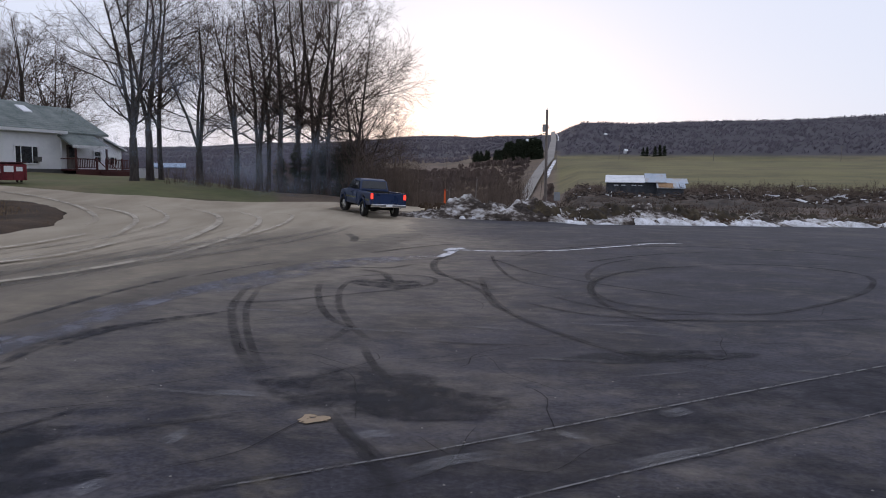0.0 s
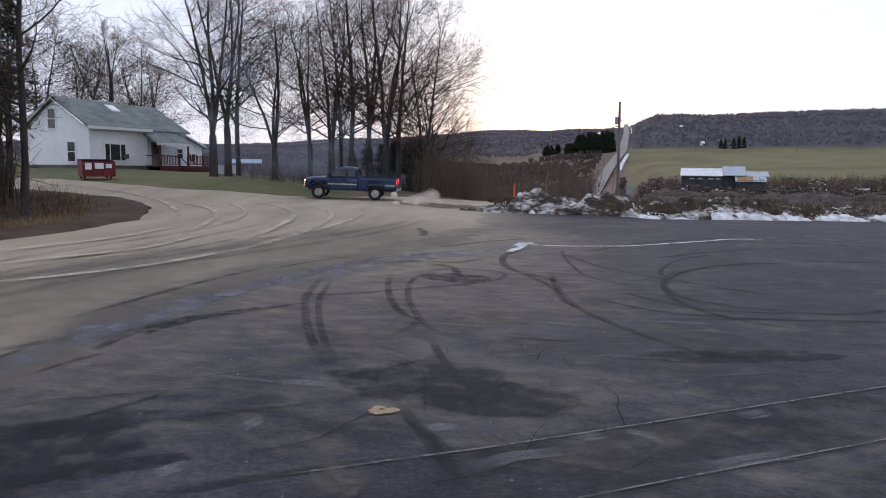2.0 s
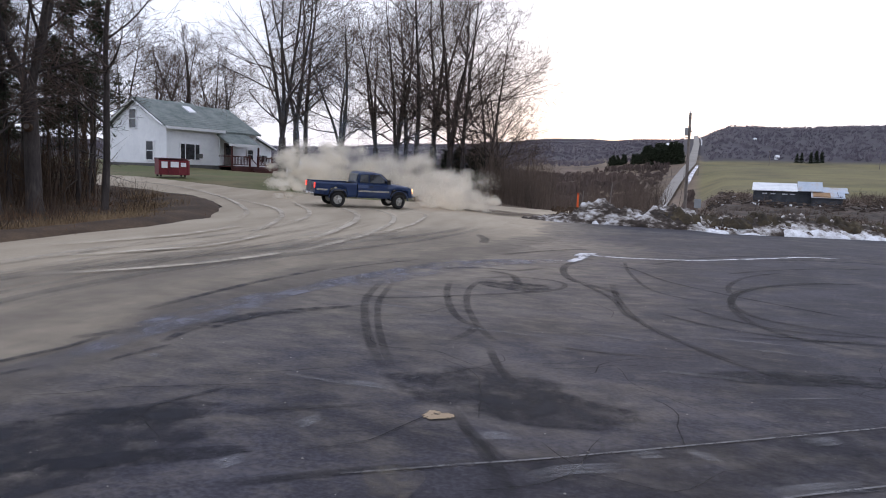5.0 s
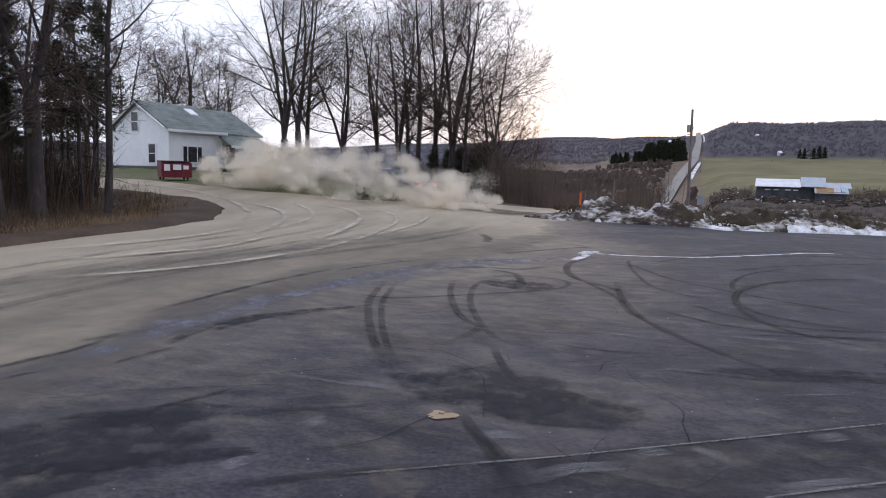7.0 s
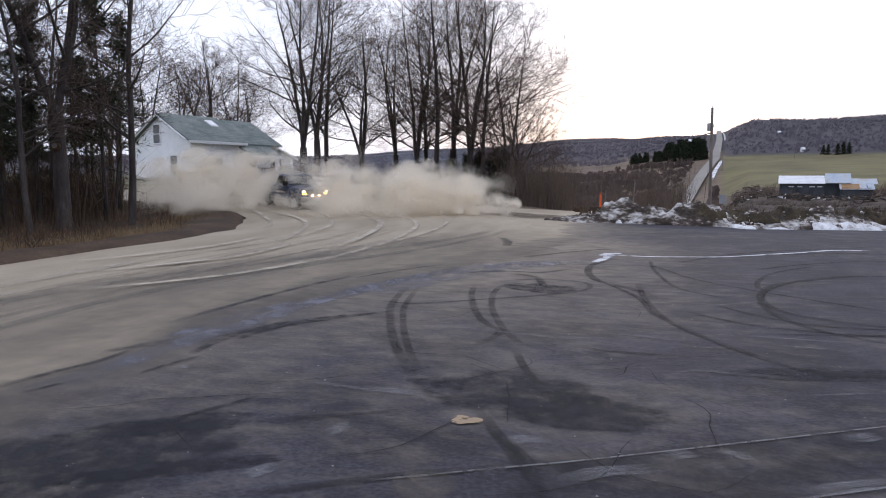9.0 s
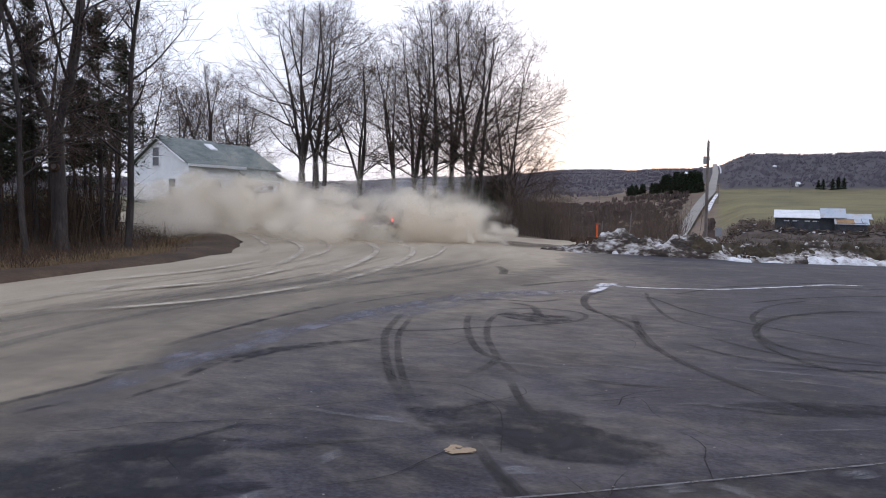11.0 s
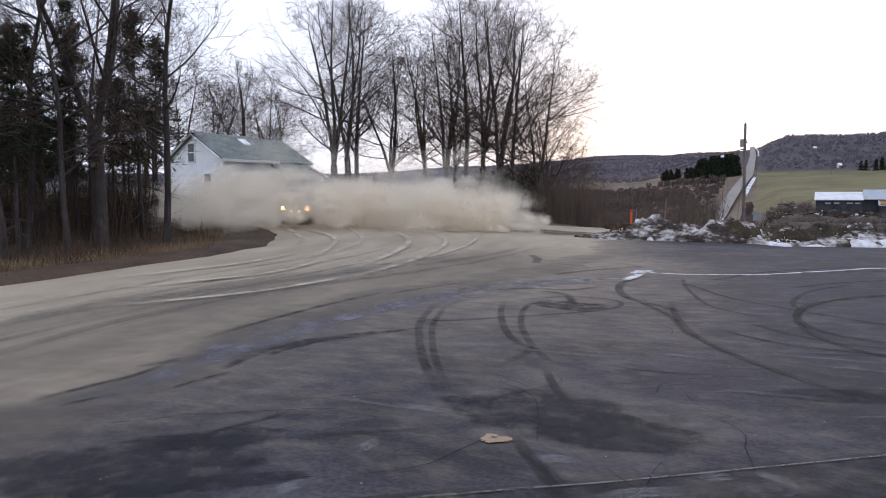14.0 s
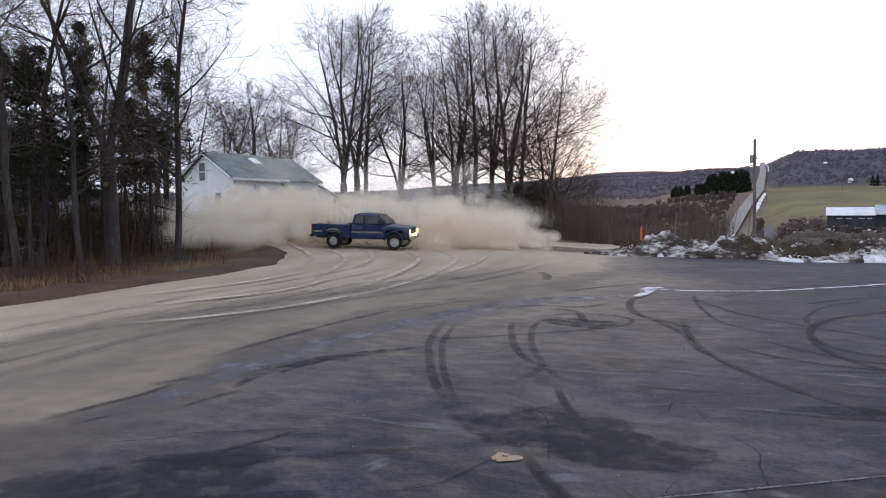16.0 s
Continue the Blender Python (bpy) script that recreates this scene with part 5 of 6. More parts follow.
    for x in (6.98, 7.86):
        bm = tube(bmesh.new(), [(x, -1.8, 1.04), (x, -3.0, 0.2)], 0.045, 0.045, 4)
        part("stair_rail", bm, redwood, h)
    # chest-shaped white cooler on the grass by the deck
    c = thing("chest_freezer", *polar(23.55, 57.2), 0, 60, "white chest freezer beside the red deck", "freezer")
    c.location.z = ground_z(c.location.x, c.location.y)
    part("body", boxes((-0.9, -0.35, 0, 0.9, 0.35, 0.62), bevel=0.03), M_TRIM, c)
    part("lid", boxes((-0.92, -0.37, 0.63, 0.92, 0.37, 0.72), bevel=0.02), M_TRIM, c)
    # dumpster
    d = thing("dumpster", *polar(32.6, 48.6), 0, 44, "dark red steel dumpster with white notices", "dumpster")
    d.location.z = ground_z(d.location.x, d.location.y) + 0.02
    red = surface("red_steel", [(0.10, 0.012, 0.02), (0.17, 0.02, 0.03), (0.2, 0.035, 0.04)], 1, 8, 0.55, 0.1)
    d.scale = (0.92, 0.92, 1.0)
    bm = prism(bmesh.new(), [(-0.75, 0.12), (0.7, 0.12), (0.8, 1.2), (-0.8, 1.05)], -1.0, 1.0)
    part("bin", bm, red, d)
    part("lid", boxes((-1.02, -0.82, 1.12, -0.02, 0.8, 1.18), (0.02, -0.82, 1.12, 1.02, 0.8, 1.18)), surface("black_plastic", [(0.05, 0.015, 0.02), (0.08, 0.02, 0.025)], 2, 9, 0.5, 0), d, "closed lids")
    for x in (-0.98, -0.33, 0.33, 0.98):
        part("rib", boxes((x - 0.04, -0.86, 0.14, x + 0.04, -0.74, 1.04)), red, d)
    for x in (-0.85, 0.75):
        for y in (-0.6, 0.55):
            part("caster", boxes((x - 0.06, y - 0.06, 0, x + 0.06, y + 0.06, 0.14), bevel=0.02), M_RUBBER, d)
    for x0, x1, z0, z1 in ((-0.85, -0.45, 0.55, 0.95), (-0.25, 0.28, 0.6, 0.95), (0.42, 0.78, 0.65, 0.9)):
        part("notice", boxes((x0, -0.875, z0, x1, -0.86, z1)), M_TRIM, d, "plain white notice")
    # open picnic shelter behind the trees
    s = thing("picnic_shelter", *polar(22.0, 80), 0, 20, "low open shelter with a pale blue metal roof", "shelter")
    s.location.z = ground_z(s.location.x, s.location.y)
    s.scale = (0.68, 0.7, 0.95)
    part("roof", prism(bmesh.new(), [(-1.8, 2.0), (0, 2.45), (1.8, 2.0), (1.8, 2.08), (0, 2.53), (-1.8, 2.08)], -2.6, 2.6), surface("blue_metal_roof", [(0.22, 0.3, 0.42), (0.3, 0.38, 0.5)], 1, 6, 0.4, 0.05, 0.3), s, "pale blue metal roof")
    for x in (-2.4, 0, 2.4):
        for y in (-1.6, 1.6):
            part("post", boxes((x - 0.06, y - 0.06, -0.3, x + 0.06, y + 0.06, 2.03)), M_POLE, s)
    part("table", boxes((-1, -0.4, 0.7, 1, 0.4, 0.76), (-1, -0.9, 0.42, 1, -0.65, 0.47), (-0.8, -0.8, -0.3, -0.7, 0.4, 0.7), (0.7, -0.8, -0.3, 0.8, 0.4, 0.7)), M_POLE, s, "picnic table")


def build_barn():
    dark = surface("dark_barn_boards", [(0.03, 0.034, 0.042), (0.055, 0.06, 0.07), (0.08, 0.085, 0.095)], 0.8, 6, 0.85, 0.2)
    tin = surface("pale_tin_roof", [(0.5, 0.52, 0.55), (0.66, 0.68, 0.7), (0.75, 0.76, 0.78)], 0.4, 4, 0.45, 0.1, 0.3)
    blue = surface("blue_tin_roof", [(0.28, 0.33, 0.4), (0.4, 0.45, 0.52), (0.36, 0.3, 0.24)], 0.35, 3, 0.5, 0.1, 0.3)
    x, y = polar(-14.85, 134)
    b = thing("barn", x, y, ground_z(x, y) + 0.75, -13, "long low dark barn with pale tin roofs", "barn")
    b.scale = (0.75, 0.9, 0.9)
    for i in range(10):
        part("wall_board", boxes((-7.0 + 0.9 * i, -2.0, -0.6, -6.12 + 0.9 * i, -1.9, 1.75)), dark, b)
    part("wall", boxes((-7, -1.88, -0.6, 1.9, 2.6, 2.0)), dark, b, "dark board walls")
    part("wall", boxes((2.0, -1.0, -0.6, 10.6, 2.6, 2.2)), dark, b, "dark board walls")
    part("wall", boxes((5.0, -3.6, -0.6, 11.0, -1.05, 1.35)), dark, b, "dark board walls of a lean-to")
    part("roof", prism(bmesh.new(), [(-2.6, 2.05), (2.9, 3.5), (2.9, 3.6), (-2.6, 2.15)], -7.3, 2.1), tin, b, "pale weathered tin roof")
    part("roof", prism(bmesh.new(), [(-1.8, 2.15), (2.0, 3.9), (2.0, 4.0), (-1.8, 2.25)], 2.12, 7.2), blue, b, "blue-grey tin roof")
    part("roof", prism(bmesh.new(), [(-1.4, 2.0), (1.8, 2.95), (1.8, 3.05), (-1.4, 2.1)], 7.22, 12.2), blue, b, "blue-grey tin roof with a torn edge")
    part("roof", prism(bmesh.new(), [(-4.0, 1.05), (-1.3, 2.05), (-1.3, 2.14), (-4.0, 1.14)], 4.8, 11.4), blue, b, "rusted blue-grey tin roof")
    rust = surface("rusted_sheet", [(0.2, 0.11, 0.05), (0.34, 0.22, 0.12)], 0.6, 4, 0.8, 0.1)
    part("rusted_sheet", prism(bmesh.new(), [(-3.9, 1.17), (-1.5, 2.06), (-1.5, 2.09), (-3.9, 1.2)], 5.2, 8.6), rust, b, "rust-brown roof sheets")
    for x in (-5.2, -3.4, -1.0, 0.6):
        part("gap_board", boxes((x, -2.03, 1.42, x + 1.1, -2.01, 1.62)), tin, b, "pale scrap behind the eave gap")
    for i in range(9):
        part("roof_seam", prism(bmesh.new(), [(-2.6, 2.16), (2.9, 3.61), (2.9, 3.65), (-2.6, 2.2)], -7.0 + i, -6.94 + i), tin, b)
    for i in range(3):
        part("eave_post", boxes((-6.5 + 4 * i, -2.55, -0.6, -6.38 + 4 * i, -2.43, 2.05)), dark, b)
    # mounds of bulldozed soil
    vs, fs, na, nd = [], [], 116, 34
    for i in range(na):
        a = -9.2 - 0.25 * i
        for j in range(nd):
            d = 68 + 2.0 * j
            x, y = polar(a, d)
            rim = min(1, i / 6, (na - 1 - i) / 6, j / 5, (nd - 1 - j) / 4)
            clear = min(1, max(0, (abs(a + 15.2) - 3.0) / 1.2)) if d > 118 else 1
            h = 0.5 + 1.5 * wobble(x, y, 0.09, 4) + 0.9 * wobble(x, y, 0.3, 5) + 0.5 * wobble(x, y, 0.9, 6)
            vs.append((x, y, ground_z(x, y) - 0.2 + rim * clear * max(0, h) * (0.55 + 0.007 * (d - 68)) * 0.9))
    for i in range(na - 1):
        for j in range(nd - 1):
            fs.append((i * nd + j, i * nd + j + 1, (i + 1) * nd + j + 1, (i + 1) * nd + j))
    tagged(new("soil_mounds", mesh_of("soil_mounds", vs, fs, surface("heaped_soil", [(0.02, 0.015, 0.012), (0.036, 0.027, 0.021), (0.062, 0.046, 0.036), (0.11, 0.08, 0.06)], 0.22, 2.2, 0.95, 0.5))), "dark bulldozed mounds of soil and brush", "soil mound", kind="stuff")
    # heaps of rubble, timber and snow round the barn
    rng = random.Random(9)
    V, F, S, T = [], [], [], []
    for i in range(2000):
        a, d = -rng.uniform(9.5, 34), rng.uniform(95, 168)
        x, y = polar(a, d)
        if abs(a + 15.2) < 4 and d > 124:
            continue
        r = 0.08 + 0.5 * rng.random() ** 2
        z = ground_z(x, y) + rng.uniform(0, 1.0)
        lst, fl = (S, T) if rng.random() < 0.07 else (V, F)
        q = len(lst)
        a = rng.uniform(0, 3)
        u, w = Vector((math.cos(a), math.sin(a), rng.uniform(-0.3, 0.3))) * r * 1.6, Vector((-math.sin(a), math.cos(a), 0)) * r * rng.uniform(0.1, 0.6)
        c = Vector((x, y, z))
        t = Vector((0, 0, rng.uniform(0.05, 0.25)))
        lst += [tuple(c - u - w), tuple(c + u - w), tuple(c + u + w), tuple(c - u + w), tuple(c - u * 0.8 - w * 0.7 + t), tuple(c + u * 0.7 - w * 0.8 + t), tuple(c + u * 0.8 + w * 0.7 + t), tuple(c - u * 0.7 + w * 0.7 + t)]
        fl += [(q + 4, q + 5, q + 6, q + 7)] + [(q + k, q + (k + 1) % 4, q + 4 + (k + 1) % 4, q + 4 + k) for k in range(4)]
    tagged(new("debris", mesh_of("debris", V, F, surface("debris", [(0.025, 0.018, 0.015), (0.05, 0.037, 0.03), (0.13, 0.1, 0.08)], 0.25, 2, 0.95, 0.2))), "heaps of timber, brush and rubble by the barn", "rubble", kind="stuff")
    tagged(new("snow_scraps", mesh_of("snow_scraps", S, T, M_SNOW)), "scraps of old snow among the rubble", "snow", kind="stuff")
    for pts, w in (([(37.0, 270), (46.5, 325), (61, 405)], 1.9), ([(98, 640), (116, 760), (131, 875)], 1.3)):
        mark("snow_strip", [(pts, w)], patchy("verge_snow", [(0.6, 0.6, 0.62), (0.8, 0.8, 0.84)], 1.6, 0.4), "strip of old snow along the road verge", 0.12 + (0.9 if pts[-1][1] > 700 else 0.9 if pts[-1][1] > 300 else 0.3), 0.3)
    for a, d, w, col in ((-14.0, 474, 3.2, 0), (-12.4, 640, 3.6, 0), (-6.5, 640, 8, 0)):
        x, y = polar(a, d)
        f = thing("farmhouse", x, y, ground_z(x, y), 20 + a, "distant pale farmhouse at the edge of the woods", "house")
        f.scale = (0.55, 0.55, 0.55) if w < 4 else (1, 1, 1)
        part("wall", boxes((-w / 2, -3, -2, w / 2, 3, 3.2)), M_TRIM if not col else dark, f)
        part("roof", prism(bmesh.new(), [(-3.4, 3.0), (0, 5.2), (3.4, 3.0)], -w / 2 - 0.3, w / 2 + 0.3), tin if not col else dark, f)
        for k in range(2):
            part("window", boxes((-w / 4 + k * w / 2 - 0.5, -3.05, 1.0, -w / 4 + k * w / 2 + 0.5, -3.0, 2.2)), M_GLASS, f)


def build_pebbles():
    """Loose stones scattered over the lot and the near gravel."""
    rng = random.Random(33)
    V, F = [], []
    for i in range(380):
        y = 3.4 + 17 * rng.random() ** 1.6
        x = rng.uniform(-7.5, 8)
        r, z = rng.uniform(0.004, 0.011), ground_z(x, y) + 0.06
        b, a = len(V), rng.uniform(0, 3)
        for k in range(5):
            q = a + k * 2 * math.pi / 5
            V.append((x + r * math.cos(q) * rng.uniform(0.8, 1.3), y + r * math.sin(q) * rng.uniform(0.8, 1.2), z))
        V.append((x, y, z + r * rng.uniform(0.7, 1.1)))
        F += [(b + k, b + (k + 1) % 5, b + 5) for k in range(5)]
    tagged(new("pebbles", mesh_of("pebbles", V, F, surface("pebble", [(0.08, 0.075, 0.07), (0.18, 0.165, 0.15), (0.36, 0.34, 0.32)], 3.0, 9, 0.9, 0))), "loose pale pebbles scattered over the tar", "gravel", kind="stuff")


def build_roadside():
    x, y = 9.4, 68.4
    z = ground_z(x, y)
    p = thing("utility_pole", x, y, z, 0, "weathered wooden utility pole with a transformer can", "utility pole")
    part("pole", tube(bmesh.new(), [(0, 0, -0.6), (-0.05, 0, 4.5), (-0.1, 0, 9.45)], 0.17, 0.11, 10), M_POLE, p)
    part("transformer", tube(bmesh.new(), [(-0.36, -0.1, 7.35), (-0.36, -0.1, 8.05)], 0.15, 0.15, 12), surface("grey_can", [(0.2, 0.2, 0.2), (0.3, 0.3, 0.3)], 2, 8, 0.5, 0), p, "grey transformer can")
    part("bracket", boxes((-0.45, -0.05, 7.1, -0.05, 0.05, 7.2)), M_POLE, p)
    part("bracket", boxes((-0.5, -0.04, 7.7, 0.15, 0.04, 7.78)), M_POLE, p)
    for dx, zz in ((-0.45, 7.62), (-0.1, 9.55), (0.05, 7.9)):
        part("insulator", tube(bmesh.new(), [(dx, 0, zz - 0.1), (dx, 0, zz + 0.12)], 0.05, 0.03, 6), M_TRIM, p)
    for a, d, hgt in ((-8.6, 330, 9), (-13.5, 430, 9), (-20.5, 420, 9), (-29, 420, 8)):
        xx, yy = polar(a, d)
        q = thing("utility_pole", xx, yy, ground_z(xx, yy), 0, "distant wooden utility pole", "utility pole")
        part("pole", tube(bmesh.new(), [(0, 0, -0.5), (0, 0, hgt)], 0.16, 0.1, 6), M_POLE, q)
        part("crossarm", boxes((-1, -0.06, hgt - 0.7, 1, 0.06, hgt - 0.55)), M_POLE, q)
    # orange marker post behind the bank
    x, y = -0.25, 36.2
    m = thing("marker_post", x, y, ground_z(x, y), 0, "flexible orange roadside marker post", "marker post")
    part("post", boxes((-0.05, -0.02, -0.1, 0.05, 0.02, 1.28), bevel=0.008), surface("orange_plastic", [(0.6, 0.09, 0.02), (0.75, 0.13, 0.03)], 3, 12, 0.5, 0.05), m)
    part("band", boxes((-0.055, -0.025, 1.28, 0.055, 0.025, 1.38), bevel=0.008), surface("dark_orange", [(0.3, 0.05, 0.02), (0.4, 0.07, 0.02)], 3, 12, 0.5, 0.05), m, "dark orange cap")
    # sign seen from behind, and its leg
    x, y = 6.9, 45.0
    s = thing("road_sign", x, y, ground_z(x, y), 0, "small grey back of a sign on a post", "sign")
    part("post", boxes((-0.04, -0.03, -0.3, 0.04, 0.03, 1.2)), M_POLE, s)
    bm = boxes((-0.2, -0.06, 0.95, 0.2, -0.035, 1.5), bevel=0.01)
    part("plate", bm, surface("grey_sheet", [(0.2, 0.21, 0.22), (0.3, 0.31, 0.33)], 2, 9, 0.5, 0.05, 0.4), s, "plain grey metal plate")
    for a, d in ((-2.0, 62), (0.2, 66)):
        xx, yy = polar(a, d)
        q = thing("fence_post", xx, yy, ground_z(xx, yy), 0, "leaning grey dead snag in the scrub", "post")
        part("post", tube(bmesh.new(), [(0, 0, -0.4), (0.15, 0, 1.5), (0.25, 0, 3.1)], 0.09, 0.05, 6), M_POLE, q)


M_TRIM = surface("white_paint", [(0.7, 0.71, 0.73), (0.8, 0.8, 0.82)], 1, 9, 0.5, 0.03)
M_POLE = surface("grey_timber", [(0.09, 0.075, 0.065), (0.17, 0.145, 0.13), (0.24, 0.21, 0.19)], 2, 14, 0.9, 0.3, stretch=(1, 1, 0.2))
M_RUBBER = surface("tyre", [(0.010, 0.010, 0.010), (0.022, 0.021, 0.02)], 4, 30, 0.85, 0.2)
M_GLASS = surface("dark_glass", [(0.012, 0.014, 0.018), (0.02, 0.023, 0.028)], 1, 4, 0.1, 0, spec=0.6)


# ---- the pickup truck: x forward, y to its left, origin on the ground midway between the axles ----
def loft(bm, sections, close=True):
    """Skin over rings of equal length."""
    rings = [[bm.verts.new(p) for p in s] for s in sections]
    n = len(rings[0])
    for a, b in zip(rings, rings[1:]):
        for k in range(n if close else n - 1):
            bm.faces.new((a[k], a[(k + 1) % n], b[(k + 1) % n], b[k]))
    if close:
        bm.faces.new(rings[0][::-1]), bm.faces.new(rings[-1])
    bmesh.ops.recalc_face_normals(bm, faces=bm.faces)
    return bm


def side_cut(z_top, half, z_bot, tuck=0.06, crown=0.03):
    """A rounded body section at one x: right sill, right shoulder, top, left shoulder, left sill."""
    return [(-half + tuck, z_bot), (-half, z_bot + 0.12), (-half, z_top - 0.22), (-half + 0.05, z_top - 0.06), (-half + 0.16, z_top), (0, z_top + crown), (half - 0.16, z_top), (half - 0.05, z_top - 0.06), (half, z_top - 0.22), (half, z_bot + 0.12), (half - tuck, z_bot)]


def build_truck():
    paint = surface("blue_paint", [(0.005, 0.016, 0.052), (0.008, 0.024, 0.08), (0.016, 0.032, 0.075)], 1.2, 12, 0.3, 0.0, spec=0.5)
    dustp = surface("dusty_black", [(0.015, 0.014, 0.013), (0.035, 0.031, 0.027)], 2, 10, 0.85, 0.1)
    chrome = surface("chrome", [(0.5, 0.5, 0.5), (0.65, 0.65, 0.65)], 2, 10, 0.2, 0, metal=1.0)
    alloy = surface("alloy", [(0.4, 0.39, 0.37), (0.55, 0.54, 0.52)], 4, 12, 0.35, 0, metal=0.9)
    lamp = glow("headlamp", (1.0, 0.6, 0.25), 7)
    amber = glow("amber_lamp", (1.0, 0.42, 0.07), 7)
    tail = glow("tail_lamp", (1.0, 0.05, 0.03), 1.3)
    t = thing("pickup_truck", -3.9, 34, ground_z(-3.9, 34), 115, "dark blue lifted pickup truck with lights on, sliding on gravel", "truck")
    FX, RX, up = 1.86, -1.55, 0.12
    # lower body with arches cut as the belt rises over the wheels
    def body(x, z0, z1, half):
        return [(x, y, z) for y, z in side_cut(z1 + up, half, z0 + up)]
    nose = [(2.66, 0.62, 0.98, 0.86), (2.6, 0.5, 1.05, 0.93), (2.42, 0.5, 1.09, 0.96), (2.3, 0.86, 1.11, 0.97), (2.06, 0.95, 1.13, 0.98), (1.66, 0.95, 1.16, 0.98), (1.42, 0.86, 1.18, 0.98), (1.32, 0.44, 1.19, 0.98), (1.2, 0.42, 1.2, 0.98)]
    part("front_body", loft(bmesh.new(), [body(*s) for s in nose]), paint, t, smooth=False)
    cabl = [(1.2, 0.42, 1.2, 0.98), (0.5, 0.42, 1.18, 0.99), (-0.5, 0.42, 1.17, 0.99)]
    part("cab_lower", loft(bmesh.new(), [body(*s) for s in cabl]), paint, t)
    # cab greenhouse
    def green(x, z, half, low=1.2):
        return [(x, -half, low + up - 0.03), (x, -half, z + up - 0.08), (x, -half + 0.1, z + up), (x, half - 0.1, z + up), (x, half, z + up - 0.08), (x, half, low + up - 0.03)]
    bm = bmesh.new()
    low = [(1.45, -0.88, 1.17 + up), (1.41, -0.88, 1.18 + up), (1.39, -0.8, 1.19 + up), (1.39, 0.8, 1.19 + up), (1.41, 0.88, 1.18 + up), (1.45, 0.88, 1.17 + up)]
    secs = [low, green(0.8, 1.72, 0.78), green(0.5, 1.78, 0.76), green(-0.14, 1.78, 0.75), green(-0.4, 1.72, 0.75), green(-0.52, 1.22, 0.82)]
    secs[1] = [(0.8 if z > 1.5 else 1.42, y if z > 1.5 else (0.86 if y > 0 else -0.86), z) for x, y, z in secs[1]]
    part("cab_roof", loft(bm, secs), paint, t, "dark blue cab roof")
    # windows, set just proud of the cab
    def quad(name, pts, off, mat, label):
        bm = bmesh.new()
        a = [bm.verts.new(p) for p in pts]
        b = [bm.verts.new(Vector(p) + Vector(off)) for p in pts]
        n = len(pts)
        bm.faces.new(a), bm.faces.new(b[::-1])
        for i in range(n):
            bm.faces.new((a[i], b[i], b[(i + 1) % n], a[(i + 1) % n]))
        bmesh.ops.recalc_face_normals(bm, faces=bm.faces)
        return part(name, bm, mat, t, label)
    quad("windshield", [(1.41, -0.8, 1.23 + up), (1.41, 0.8, 1.23 + up), (0.85, 0.68, 1.70 + up), (0.85, -0.68, 1.70 + up)], (0.02, 0, 0.03), M_GLASS, "raked dark windshield")
    quad("rear_window", [(-0.52, -0.7, 1.28 + up), (-0.52, 0.7, 1.28 + up), (-0.43, 0.64, 1.66 + up), (-0.43, -0.64, 1.66 + up)], (-0.03, 0, 0.01), M_GLASS, "dark rear window")
    for s in (1, -1):
        quad("side_window", [(1.2, s * 0.845, 1.24 + up), (0.2, s * 0.79, 1.24 + up), (0.2, s * 0.765, 1.66 + up), (0.74, s * 0.775, 1.68 + up)], (0, s * 0.03, 0), M_GLASS, "dark door window")
        quad("quarter_window", [(0.12, s * 0.79, 1.24 + up), (-0.36, s * 0.80, 1.24 + up), (-0.3, s * 0.76, 1.64 + up), (0.12, s * 0.76, 1.66 + up)], (0, s * 0.03, 0), M_GLASS, "dark rear side window")
        part("door", boxes((0.1, s * 0.985 - 0.012, 0.6 + up, 1.18, s * 0.985 + 0.012, 1.14 + up), bevel=0.01), paint, t, "closed door skin")
        part("door_handle", boxes((0.17, s * 1.0 - 0.015, 1.0 + up, 0.32, s * 1.0 + 0.02, 1.05 + up)), dustp, t)
        part("trim_strip", boxes((-0.48, s * 0.995 - 0.012, 0.74 + up, 1.26, s * 0.995 + 0.015, 0.83 + up)), chrome, t, "bright side moulding")
        part("trim_strip", boxes((-2.72, s * 0.98 - 0.012, 0.74 + up, -2.15, s * 0.98 + 0.015, 0.83 + up)), chrome, t, "bright side moulding")
        part("mirror", boxes((1.1, s * 1.0 - 0.02, 1.22 + up, 1.22, s * 1.2, 1.42 + up), bevel=0.03), dustp, t, "black door mirror")
        part("headlight", boxes((2.655, s * 0.72 - 0.09, 0.87 + up, 2.685, s * 0.72 + 0.09, 0.97 + up), bevel=0.02), lamp, t, "lit headlight")
        part("turn_signal", boxes((2.6, s * 0.68 - 0.12, 0.75 + up, 2.685, s * 0.68 + 0.12, 0.82 + up), bevel=0.01), amber, t, "amber marker lamp")
        part("fog_light", tube(bmesh.new(), [(2.70, s * 0.2, 0.68 + up), (2.78, s * 0.2, 0.68 + up)], 0.065, 0.065, 12), lamp, t, "lit round driving lamp")
        part("tail_light", boxes((-2.84, s * 0.88 - 0.06, 0.86 + up, -2.78, s * 0.88 + 0.06, 1.12 + up), bevel=0.015), tail, t, "lit red tail light")
        # arch lips
        for cx in (FX, RX):
            pts = [(cx + 0.5 * math.cos(a), s * 0.985, 0.46 + 0.02 + 0.5 * math.sin(a)) for a in [math.pi * k / 12 for k in range(13)]]
            part("wheel_arch", tube(bmesh.new(), pts, 0.03, 0.03, 6), paint, t)
